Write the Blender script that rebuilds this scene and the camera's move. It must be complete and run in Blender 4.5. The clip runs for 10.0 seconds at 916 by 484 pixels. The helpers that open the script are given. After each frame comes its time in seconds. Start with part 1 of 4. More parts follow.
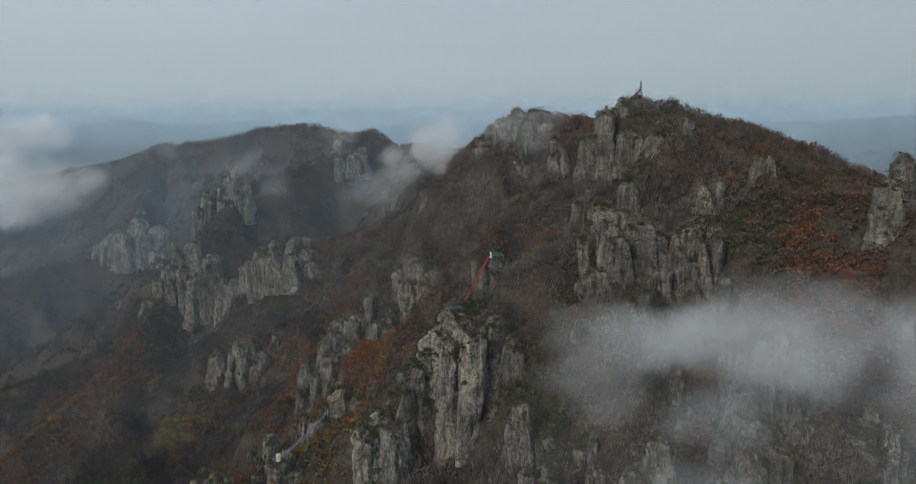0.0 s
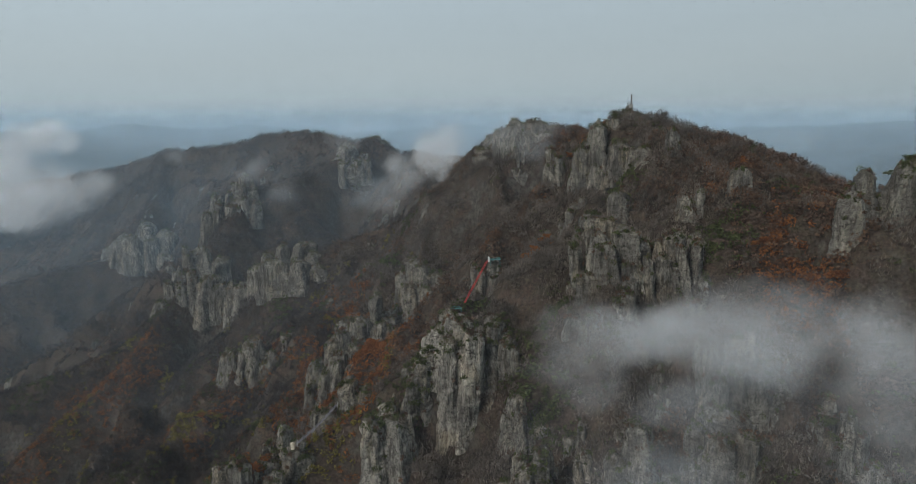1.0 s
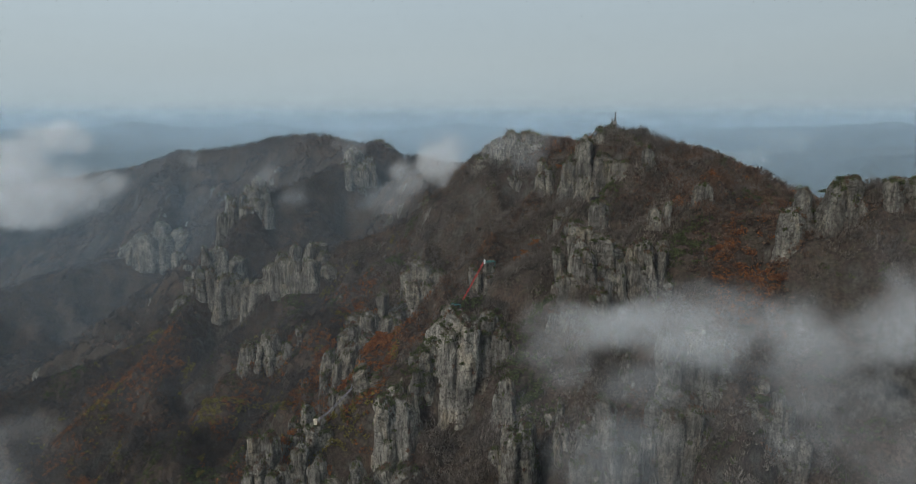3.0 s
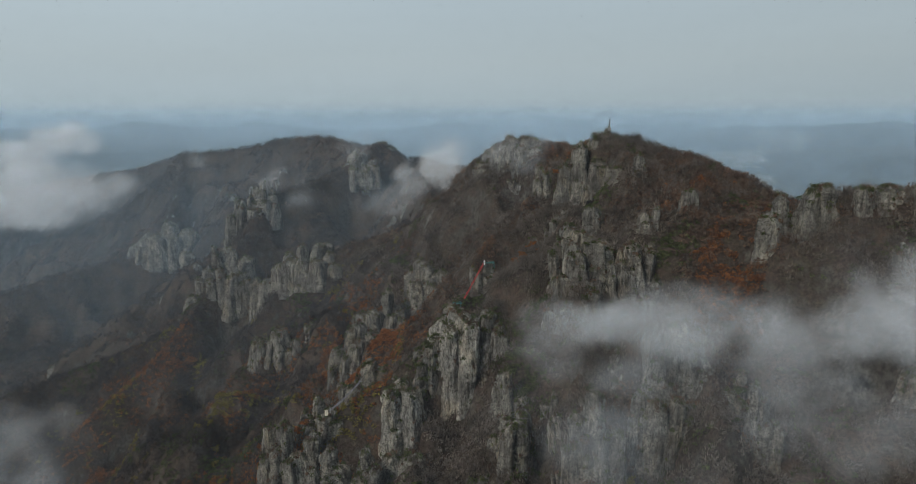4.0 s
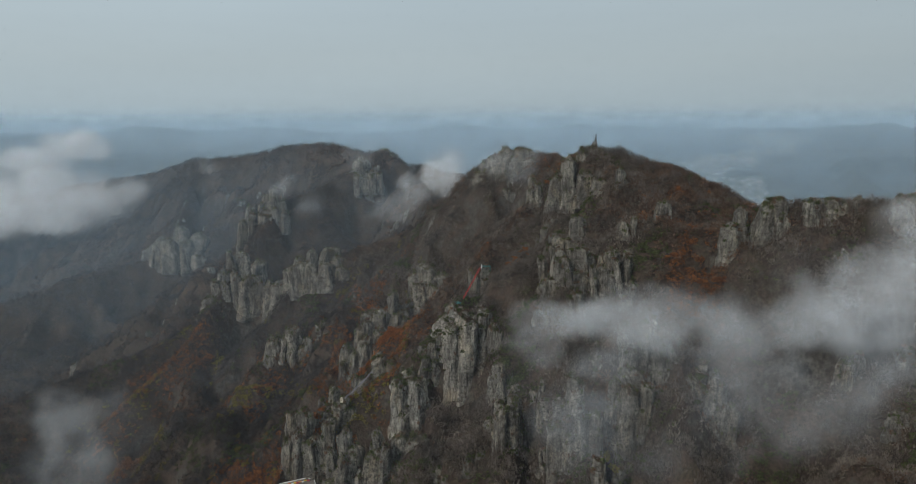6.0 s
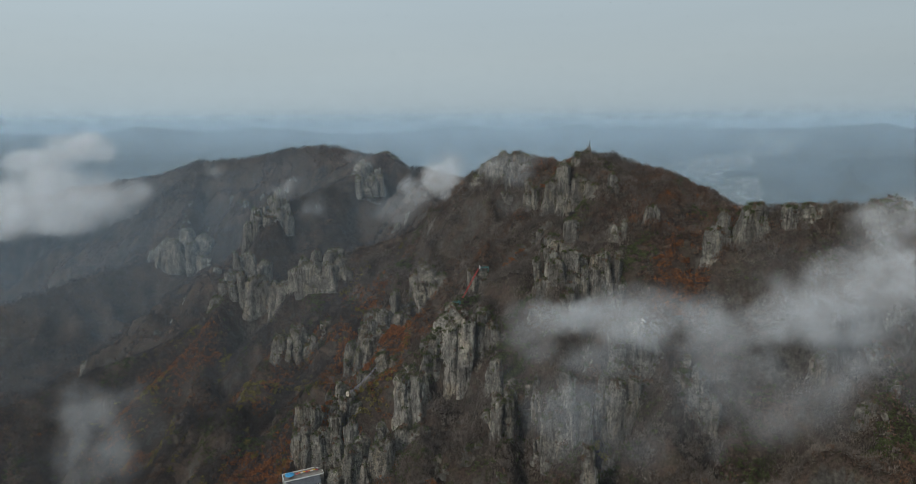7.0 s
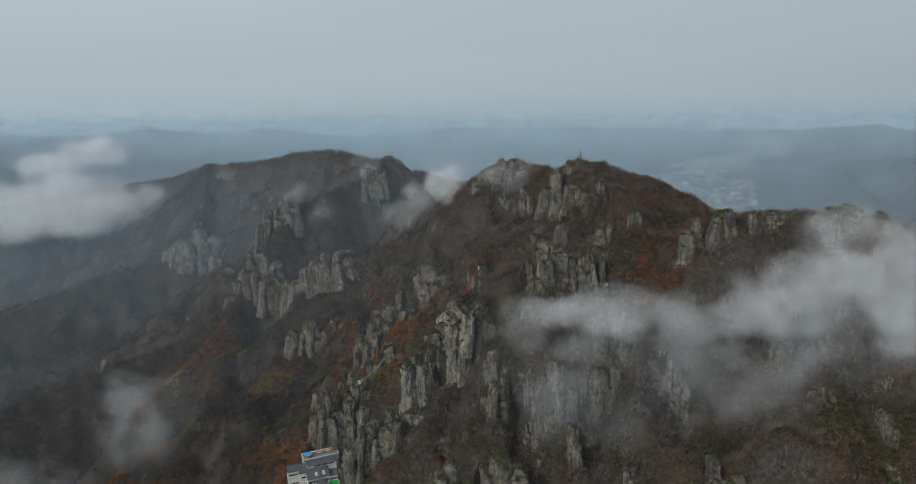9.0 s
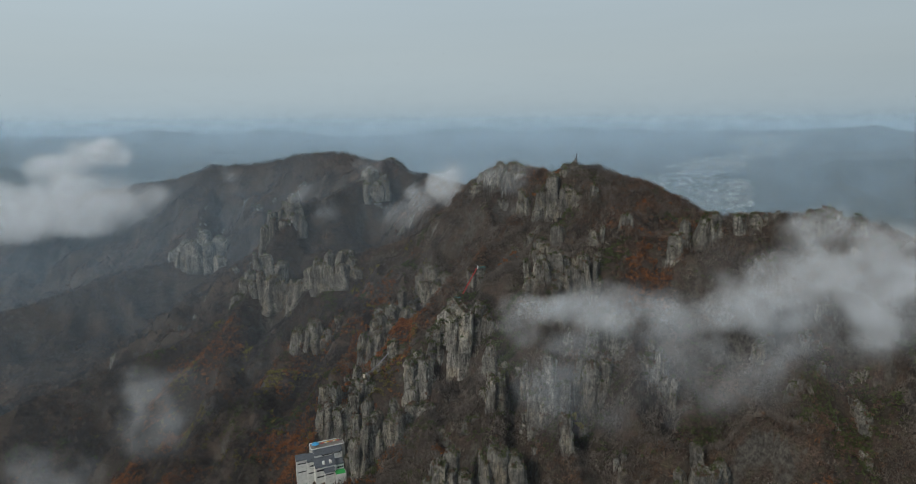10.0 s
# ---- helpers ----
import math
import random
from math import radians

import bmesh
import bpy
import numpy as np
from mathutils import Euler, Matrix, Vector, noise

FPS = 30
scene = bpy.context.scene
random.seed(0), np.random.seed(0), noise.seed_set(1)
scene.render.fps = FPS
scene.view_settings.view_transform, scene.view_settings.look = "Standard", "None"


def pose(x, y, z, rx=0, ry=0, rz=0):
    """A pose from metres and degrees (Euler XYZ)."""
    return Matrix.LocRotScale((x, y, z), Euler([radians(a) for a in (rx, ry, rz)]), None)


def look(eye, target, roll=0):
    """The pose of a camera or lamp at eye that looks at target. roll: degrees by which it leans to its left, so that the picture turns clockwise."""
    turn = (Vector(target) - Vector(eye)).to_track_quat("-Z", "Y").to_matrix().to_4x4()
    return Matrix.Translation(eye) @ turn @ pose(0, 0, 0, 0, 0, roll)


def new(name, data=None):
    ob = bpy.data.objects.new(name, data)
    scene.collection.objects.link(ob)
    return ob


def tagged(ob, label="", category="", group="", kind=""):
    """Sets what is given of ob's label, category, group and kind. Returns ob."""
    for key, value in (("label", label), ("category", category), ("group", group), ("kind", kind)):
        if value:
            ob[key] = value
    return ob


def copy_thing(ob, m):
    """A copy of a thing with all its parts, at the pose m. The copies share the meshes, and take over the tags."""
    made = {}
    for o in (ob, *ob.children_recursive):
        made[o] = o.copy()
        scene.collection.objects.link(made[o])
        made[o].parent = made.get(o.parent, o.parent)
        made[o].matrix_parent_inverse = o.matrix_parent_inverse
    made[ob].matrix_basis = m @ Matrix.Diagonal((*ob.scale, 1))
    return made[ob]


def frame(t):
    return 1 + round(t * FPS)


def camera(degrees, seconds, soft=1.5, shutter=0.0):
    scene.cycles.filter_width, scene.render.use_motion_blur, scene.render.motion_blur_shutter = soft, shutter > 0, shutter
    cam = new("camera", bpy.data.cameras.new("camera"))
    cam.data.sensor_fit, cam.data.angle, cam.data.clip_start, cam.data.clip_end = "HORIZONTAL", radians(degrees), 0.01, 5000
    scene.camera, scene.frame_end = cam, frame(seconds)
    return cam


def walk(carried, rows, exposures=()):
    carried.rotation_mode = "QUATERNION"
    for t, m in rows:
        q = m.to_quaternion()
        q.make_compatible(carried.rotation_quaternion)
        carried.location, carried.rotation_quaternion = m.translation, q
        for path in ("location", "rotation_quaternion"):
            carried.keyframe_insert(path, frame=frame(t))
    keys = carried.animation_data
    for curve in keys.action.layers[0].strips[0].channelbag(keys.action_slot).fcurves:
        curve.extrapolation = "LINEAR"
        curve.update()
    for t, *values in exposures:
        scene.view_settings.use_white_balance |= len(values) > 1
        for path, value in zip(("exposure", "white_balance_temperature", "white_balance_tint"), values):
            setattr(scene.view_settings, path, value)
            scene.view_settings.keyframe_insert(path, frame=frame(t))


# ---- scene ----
cam = camera(72.0, 10.0, 0.8)
PATH = [
    (0, (-0.04, 0.03, 301.24), (-0.04, 2.001, 300.873), -0.3),
    (1, (0.03, -34.28, 309.4), (0.029, -32.312, 309.044), -0.2),
    (2.5, (0.71, -86.4, 324.23), (0.709, -84.435, 323.867), 0.0),
    (4.5, (1.07, -155.69, 345.46), (1.061, -153.722, 345.085), -0.1),
    (5.5, (1.13, -190.21, 354.85), (1.123, -188.242, 354.478), -0.2),
    (7.5, (2.1, -258.9, 374.29), (2.094, -256.937, 373.915), -0.35),
    (9, (2.54, -311.17, 387.36), (2.531, -309.202, 386.983), -0.4),
    (10, (2.85, -345.96, 394.75), (2.841, -343.994, 394.373), -0.4),
]
walk(cam, [(t, look(eye, target, roll)) for t, eye, target, roll in PATH])
scene.cycles.transparent_max_bounces = 256

# ---------------------------------------------------------------- light
SUN_DIR = Vector((-0.55, -0.6, 0.64)).normalized()   # towards the sun
scene.view_settings.exposure = 0.0
world = bpy.data.worlds.new("hazy_sky")
scene.world = world
world.use_nodes = True
wn, wl = world.node_tree.nodes, world.node_tree.links
sky = wn.new("ShaderNodeTexSky")
sky.sky_type, sky.sun_disc = "NISHITA", False
sky.sun_elevation = math.asin(SUN_DIR.z)
sky.sun_rotation = math.atan2(SUN_DIR.x, SUN_DIR.y)
sky.dust_density, sky.air_density = 6.0, 1.5
coord = wn.new("ShaderNodeTexCoord")
sep = wn.new("ShaderNodeSeparateXYZ")
wl.new(coord.outputs["Generated"], sep.inputs[0])
veil = wn.new("ShaderNodeValToRGB")          # thin high cloud, from the horizon upwards
wl.new(sep.outputs["Z"], veil.inputs[0])
ramp = veil.color_ramp
ramp.elements[0].position, ramp.elements[0].color = 0.0, (0.30, 0.39, 0.45, 1)
ramp.elements[1].position, ramp.elements[1].color = 0.6, (0.42, 0.50, 0.56, 1)
for p, c in ((0.03, (0.345, 0.42, 0.46, 1)), (0.09, (0.37, 0.44, 0.475, 1)), (0.2, (0.385, 0.465, 0.515, 1))):
    e = ramp.elements.new(p)
    e.color = c
streak = wn.new("ShaderNodeTexNoise")
streak.inputs["Scale"].default_value, streak.inputs["Detail"].default_value = 2.2, 4
smap = wn.new("ShaderNodeMapping")
smap.inputs["Scale"].default_value = (0.5, 0.5, 5.0)
wl.new(coord.outputs["Generated"], smap.inputs[0])
wl.new(smap.outputs[0], streak.inputs[0])
sr = wn.new("ShaderNodeMapRange")
sr.inputs[3].default_value, sr.inputs[4].default_value = 0.9, 1.1
wl.new(streak.outputs[0], sr.inputs[0])
vm = wn.new("ShaderNodeVectorMath")
vm.operation = "SCALE"
wl.new(veil.outputs[0], vm.inputs[0])
east = wn.new("ShaderNodeMath")
east.operation = "MULTIPLY_ADD"
east.inputs[1].default_value, east.inputs[2].default_value = -0.14, 1.0
wl.new(sep.outputs["X"], east.inputs[0])
both = wn.new("ShaderNodeMath")
both.operation = "MULTIPLY"
wl.new(sr.outputs[0], both.inputs[0])
wl.new(east.outputs[0], both.inputs[1])
wl.new(both.outputs[0], vm.inputs["Scale"])
skyscale = wn.new("ShaderNodeVectorMath")
skyscale.operation = "SCALE"
skyscale.inputs["Scale"].default_value = 0.08
wl.new(sky.outputs[0], skyscale.inputs[0])
mix = wn.new("ShaderNodeMix")
mix.data_type = "RGBA"
mix.inputs[0].default_value = 0.9
wl.new(skyscale.outputs[0], mix.inputs[6])
wl.new(vm.outputs[0], mix.inputs[7])
wbg = wn.get("Background") or wn.new("ShaderNodeBackground")
wbg.inputs[1].default_value = 1.14
wl.new(mix.outputs[2], wbg.inputs[0])
wl.new(wbg.outputs[0], (wn.get("World Output") or wn.new("ShaderNodeOutputWorld")).inputs[0])

sun = new("sun", bpy.data.lights.new("sun", "SUN"))
sun.data.energy, sun.data.angle, sun.data.color = 1.45, radians(12), (1.0, 0.93, 0.82)
sun.matrix_world = look(SUN_DIR * 500, (0, 0, 0))


# ---------------------------------------------------------------- materials
class Mat:
    """A small builder for node materials."""

    def __init__(self, name, rough=0.9, spec=0.2):
        self.m = bpy.data.materials.new(name)
        self.m.use_nodes = True
        self.n, self.l = self.m.node_tree.nodes, self.m.node_tree.links
        self.b = self.n["Principled BSDF"]
        self.b.inputs["Roughness"].default_value = rough
        self.b.inputs["Specular IOR Level"].default_value = spec
        self.pos = self.n.new("ShaderNodeNewGeometry")

    def node(self, kind, **values):
        node = self.n.new("ShaderNode" + kind)
        for key, value in values.items():
            setattr(node, key, value)
        return node

    def noise(self, size, detail=4, stretch=(1, 1, 1), rough=0.55, distort=0.0):
        mapping = self.n.new("ShaderNodeMapping")
        mapping.inputs["Scale"].default_value = tuple(s / size for s in stretch)
        self.l.new(self.pos.outputs["Position"], mapping.inputs[0])
        tex = self.n.new("ShaderNodeTexNoise")
        tex.inputs["Scale"].default_value, tex.inputs["Detail"].default_value = 1.0, detail
        tex.inputs["Roughness"].default_value, tex.inputs["Distortion"].default_value = rough, distort
        self.l.new(mapping.outputs[0], tex.inputs[0])
        return tex.outputs[0]

    def ramp(self, source, stops):
        r = self.n.new("ShaderNodeValToRGB")
        els = r.color_ramp.elements
        els[0].position, els[0].color = stops[0][0], (*stops[0][1], 1)
        els[1].position, els[1].color = stops[-1][0], (*stops[-1][1], 1)
        for p, c in stops[1:-1]:
            els.new(p).color = (*c, 1)
        self.l.new(source, r.inputs[0])
        return r.outputs[0]

    def range(self, source, a, b, c=0.0, d=1.0):
        r = self.n.new("ShaderNodeMapRange")
        for i, v in enumerate((a, b, c, d), 1):
            r.inputs[i].default_value = v
        self.l.new(source, r.inputs[0])
        return r.outputs[0]

    def mix(self, factor, a, b, blend="MIX"):
        m = self.n.new("ShaderNodeMix")
        m.data_type, m.blend_type = "RGBA", blend
        for socket, value in ((m.inputs[0], factor), (m.inputs[6], a), (m.inputs[7], b)):
            if isinstance(value, bpy.types.NodeSocket):
                self.l.new(value, socket)
            else:
                socket.default_value = value if isinstance(value, float) else (*value, 1)
        return m.outputs[2]

    def math(self, op, a, b):
        m = self.n.new("ShaderNodeMath")
        m.operation = op
        for socket, value in zip(m.inputs, (a, b)):
            if isinstance(value, bpy.types.NodeSocket):
                self.l.new(value, socket)
            else:
                socket.default_value = value
        return m.outputs[0]

    def color(self, source):
        if isinstance(source, bpy.types.NodeSocket):
            self.l.new(source, self.b.inputs["Base Color"])
        else:
            self.b.inputs["Base Color"].default_value = (*source, 1)
        return self

    def bump(self, source, strength, distance):
        b = self.n.new("ShaderNodeBump")
        b.inputs["Strength"].default_value, b.inputs["Distance"].default_value = strength, distance
        self.l.new(source, b.inputs["Height"])
        self.l.new(b.outputs[0], self.b.inputs["Normal"])
        return self


def rock_material(name, pale):
    k = Mat(name, 0.92, 0.12)
    base = k.ramp(k.noise(17, 5, (1, 1, 0.5)), [(0.32, (0.15 * pale, 0.143 * pale, 0.132 * pale)), (0.5, (0.25 * pale, 0.236 * pale, 0.212 * pale)), (0.68, (0.4 * pale, 0.37 * pale, 0.318 * pale))])
    tan = k.range(k.noise(15, 4, (1, 1, 0.4), 0.6), 0.52, 0.7, 0.0, 0.7)
    col = k.mix(tan, base, (0.37 * pale, 0.31 * pale, 0.228 * pale))
    streaks = k.ramp(k.noise(2.6, 6, (1, 1, 0.1), 0.65, 0.3), [(0.36, (0.34, 0.33, 0.32)), (0.48, (0.86, 0.85, 0.84)), (0.64, (1.22, 1.21, 1.18))])
    col = k.mix(0.8, col, streaks, "MULTIPLY")
    speck = k.ramp(k.noise(1.5, 6, (1, 1, 0.7), 0.75), [(0.36, (0.5, 0.5, 0.5)), (0.5, (0.97, 0.97, 0.97)), (0.64, (1.35, 1.33, 1.3))])
    col = k.mix(0.75, col, speck, "MULTIPLY")
    lichen = k.range(k.noise(4.2, 6, (1, 1, 0.8), 0.7), 0.56, 0.64, 0.0, 0.75)
    col = k.mix(lichen, col, (0.085, 0.083, 0.075))
    for size, stretch, low in ((5.5, (1, 1, 0.16), 0.49), (6.5, (0.4, 0.4, 1.5), 0.493)):
        field = k.noise(size, 4, stretch, 0.6, 0.7)
        line = k.math("MULTIPLY", k.range(field, low, low + 0.012, 0.0, 1.0), k.range(field, low + 0.018, low + 0.03, 1.0, 0.0))
        col = k.mix(k.math("MULTIPLY", line, 0.75), col, (0.045, 0.042, 0.038))
    up = k.node("SeparateXYZ")
    k.l.new(k.pos.outputs["Normal"], up.inputs[0])
    moss = k.math("MULTIPLY", k.range(up.outputs[2], 0.5, 0.85), k.range(k.noise(6, 5), 0.42, 0.56))
    col = k.mix(moss, col, (0.07, 0.062, 0.038))
    k.color(col)
    k.bump(k.math("ADD", k.math("ADD", k.noise(3.4, 8, (1, 1, 0.4), 0.7, 0.4), k.math("MULTIPLY", k.noise(1.1, 6), 0.45)), k.math("MULTIPLY", k.noise(4.5, 5, (0.45, 0.45, 1.6), 0.6, 0.3), 0.6)), 1.0, 2.0)
    return k.m


def ground_material():
    k = Mat("leaf_litter", 0.95, 0.1)
    col = k.ramp(k.noise(35, 6), [(0.3, (0.035, 0.028, 0.024)), (0.5, (0.058, 0.044, 0.037)), (0.7, (0.085, 0.06, 0.046))])
    col = k.mix(k.range(k.noise(7, 5), 0.45, 0.7, 0.0, 0.8), col, (0.06, 0.055, 0.038))
    col = k.mix(0.9, col, k.ramp(k.noise(2.2, 6, (1, 1, 1), 0.75), [(0.36, (0.4, 0.39, 0.38)), (0.5, (0.95, 0.93, 0.9)), (0.64, (1.6, 1.5, 1.4))]), "MULTIPLY")
    up = k.node("SeparateXYZ")
    k.l.new(k.pos.outputs["Normal"], up.inputs[0])
    steep = k.range(k.math("ADD", up.outputs[2], k.math("MULTIPLY", k.noise(12, 5), 0.5)), 0.72, 0.6)
    stone = k.ramp(k.noise(4, 7, (1, 1, 0.7), 0.7), [(0.38, (0.035, 0.031, 0.027)), (0.62, (0.1, 0.09, 0.078))])
    col = k.mix(steep, col, stone)
    k.color(col)
    k.bump(k.noise(3.5, 7), 0.9, 1.5)
    return k.m


def far_material():
    k = Mat("far_country", 0.95, 0.1)
    col = k.ramp(k.noise(420, 5), [(0.3, (0.03, 0.04, 0.035)), (0.6, (0.06, 0.06, 0.045))])
    k.color(col)
    return k.m


def fields_material():
    k = Mat("fields_and_villages", 0.95, 0.1)
    base = k.ramp(k.noise(240, 5), [(0.35, (0.06, 0.065, 0.05)), (0.65, (0.14, 0.13, 0.1))])
    pale = k.range(k.noise(34, 8, (1, 1, 1), 0.85), 0.5, 0.72)
    k.color(k.mix(pale, base, (0.6, 0.58, 0.52)))
    return k.m


def foliage_material(name, dark, mid, light, size=9.0):
    k = Mat(name, 0.85, 0.1)
    col = k.ramp(k.noise(size, 3), [(0.32, dark), (0.5, mid), (0.68, light)])
    var = k.range(k.pos.outputs["Random Per Island"], 0, 1, 0.62, 1.3)
    v = k.node("VectorMath", operation="SCALE")
    k.l.new(col, v.inputs[0])
    k.l.new(var, v.inputs["Scale"])
    k.color(v.outputs[0])
    return k.m


def mist_material(name, alpha, size, tint, fall_power=1.0, floor=0.45):
    """A soft scatterer of light, thinner towards the edge of its body."""
    m = bpy.data.materials.new(name)
    m.use_nodes, m.cycles.use_bump_map_correction = True, False
    n, l = m.node_tree.nodes, m.node_tree.links
    n.remove(n["Principled BSDF"])
    out = n["Material Output"]
    tc = n.new("ShaderNodeTexCoord")
    a = n.new("ShaderNodeVectorMath")
    a.operation = "MULTIPLY_ADD"
    a.inputs[1].default_value, a.inputs[2].default_value = (2, 2, 2), (-1, -1, -1)
    l.new(tc.outputs["Generated"], a.inputs[0])
    place = n.new("ShaderNodeNewGeometry")
    torn = n.new("ShaderNodeTexNoise")                 # uneven outline
    torn.inputs["Scale"].default_value, torn.inputs["Detail"].default_value = 0.62 / size, 3.0
    l.new(place.outputs["Position"], torn.inputs[0])
    bend = n.new("ShaderNodeVectorMath")
    bend.operation = "MULTIPLY_ADD"
    bend.inputs[1].default_value, bend.inputs[2].default_value = (1.5, 0.8, 1.7), (-0.75, -0.4, -0.85)
    l.new(torn.outputs["Color"], bend.inputs[0])
    moved = n.new("ShaderNodeVectorMath")
    l.new(a.outputs[0], moved.inputs[0])
    l.new(bend.outputs[0], moved.inputs[1])
    far = n.new("ShaderNodeVectorMath")
    far.operation = "LENGTH"
    l.new(moved.outputs[0], far.inputs[0])
    rim = n.new("ShaderNodeVectorMath")
    rim.operation = "LENGTH"
    l.new(a.outputs[0], rim.inputs[0])
    inside = n.new("ShaderNodeMapRange")               # nothing at the edge of the layers
    inside.interpolation_type = "SMOOTHSTEP"
    for i, v in enumerate((0.6, 1.0, 0.0, 1.0), 1):
        inside.inputs[i].default_value = v
    l.new(rim.outputs["Value"], inside.inputs[0])
    ln = n.new("ShaderNodeMath")
    ln.operation = "ADD"
    l.new(far.outputs["Value"], ln.inputs[0])
    l.new(inside.outputs[0], ln.inputs[1])
    fall = n.new("ShaderNodeMapRange")
    fall.interpolation_type = "SMOOTHSTEP"
    for i, v in enumerate((-0.05, 1.05, 1.0, 0.0), 1):
        fall.inputs[i].default_value = v
    l.new(ln.outputs["Value"], fall.inputs[0])
    geo = n.new("ShaderNodeNewGeometry")
    mp = n.new("ShaderNodeMapping")
    mp.inputs["Scale"].default_value = (0.7 / size, 0.35 / size, 1 / size)
    l.new(geo.outputs["Position"], mp.inputs[0])
    tex = n.new("ShaderNodeTexNoise")
    tex.inputs["Scale"].default_value, tex.inputs["Detail"].default_value = 1.0, 5.0
    tex.inputs["Roughness"].default_value, tex.inputs["Distortion"].default_value = 0.6, 0.35
    l.new(mp.outputs[0], tex.inputs[0])
    add = n.new("ShaderNodeMath")                      # wisps: billows weighed by the nearness to the middle
    add.operation = "MULTIPLY_ADD"
    l.new(fall.outputs[0], add.inputs[0])
    add.inputs[1].default_value = 0.6
    curl = n.new("ShaderNodeMath")
    curl.operation = "MULTIPLY_ADD"
    curl.inputs[1].default_value, curl.inputs[2].default_value = 1.4, -0.2
    l.new(tex.outputs[0], curl.inputs[0])
    l.new(curl.outputs[0], add.inputs[2])
    w = n.new("ShaderNodeMapRange")
    w.interpolation_type = "SMOOTHSTEP"
    for i, v in enumerate((1.06 - floor, 1.62 - floor, 0.0, 1.0), 1):
        w.inputs[i].default_value = v
    l.new(add.outputs[0], w.inputs[0])
    mul = n.new("ShaderNodeMath")
    mul.operation = "MULTIPLY"
    l.new(w.outputs[0], mul.inputs[0])
    l.new(fall.outputs[0], mul.inputs[1])
    k = n.new("ShaderNodeMath")
    k.operation = "MULTIPLY"
    l.new(mul.outputs[0], k.inputs[0])
    k.inputs[1].default_value = alpha
    up = n.new("ShaderNodeCombineXYZ")
    up.inputs[2].default_value = 1.0
    d = n.new("ShaderNodeBsdfDiffuse")
    d.inputs[0].default_value = (*tint, 1)
    l.new(up.outputs[0], d.inputs["Normal"])
    tr = n.new("ShaderNodeBsdfTransparent")
    mx = n.new("ShaderNodeMixShader")
    l.new(k.outputs[0], mx.inputs[0])
    l.new(tr.outputs[0], mx.inputs[1])
    l.new(d.outputs[0], mx.inputs[2])
    l.new(mx.outputs[0], out.inputs[0])
    return m


def haze_material(alpha, low, high, tint):
    """Thin even haze that thins out upwards, between the heights low and high."""
    m = bpy.data.materials.new("haze")
    m.use_nodes, m.cycles.use_bump_map_correction = True, False
    n, l = m.node_tree.nodes, m.node_tree.links
    n.remove(n["Principled BSDF"])
    geo = n.new("ShaderNodeNewGeometry")
    s = n.new("ShaderNodeSeparateXYZ")
    l.new(geo.outputs["Position"], s.inputs[0])
    r = n.new("ShaderNodeMapRange")
    r.interpolation_type = "SMOOTHSTEP"
    for i, v in enumerate((low, high, alpha, 0.0), 1):
        r.inputs[i].default_value = v
    l.new(s.outputs[2], r.inputs[0])
    tex = n.new("ShaderNodeTexNoise")
    tex.inputs["Scale"].default_value, tex.inputs["Detail"].default_value = 0.004, 3
    l.new(geo.outputs["Position"], tex.inputs[0])
    q = n.new("ShaderNodeMapRange")
    for i, v in enumerate((0.35, 0.65, 0.7, 1.2), 1):
        q.inputs[i].default_value = v
    l.new(tex.outputs[0], q.inputs[0])
    mu = n.new("ShaderNodeMath")
    mu.operation = "MULTIPLY"
    l.new(r.outputs[0], mu.inputs[0])
    l.new(q.outputs[0], mu.inputs[1])
    up = n.new("ShaderNodeCombineXYZ")
    up.inputs[2].default_value = 1.0
    d = n.new("ShaderNodeBsdfDiffuse")
    d.inputs[0].default_value = tint
    l.new(up.outputs[0], d.inputs["Normal"])
    tr = n.new("ShaderNodeBsdfTransparent")
    mx = n.new("ShaderNodeMixShader")
    l.new(mu.outputs[0], mx.inputs[0])
    l.new(tr.outputs[0], mx.inputs[1])
    l.new(d.outputs[0], mx.inputs[2])
    l.new(mx.outputs[0], n["Material Output"].inputs[0])
    return m


def paint(name, colour, rough=0.6, metal=0.0, grime=0.25, size=2.0):
    k = Mat(name, rough, 0.35)
    k.b.inputs["Metallic"].default_value = metal
    dirty = tuple(c * (1 - grime) for c in colour)
    k.color(k.ramp(k.noise(size, 5), [(0.35, dirty), (0.65, colour)]))
    return k.m


FAR_HAZE, NEAR_HAZE = (0.46, 0.63, 0.785, 1), (0.54, 0.64, 0.74, 1)
ROCK, PALE_ROCK = rock_material("weathered_rock", 0.72), rock_material("pale_rock", 1.12)
GROUND = ground_material()
FAR, FIELDS = far_material(), fields_material()
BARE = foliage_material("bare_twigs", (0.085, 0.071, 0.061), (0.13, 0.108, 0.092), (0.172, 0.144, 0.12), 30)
# the bare twigs again, with the valley's shade put into the colour
BARE_SHADED = foliage_material("shaded_twigs", (0.045, 0.039, 0.037), (0.069, 0.059, 0.055), (0.095, 0.08, 0.072), 30)
RUSSET = foliage_material("russet_leaves", (0.072, 0.05, 0.039), (0.105, 0.068, 0.049), (0.145, 0.086, 0.056), 20)
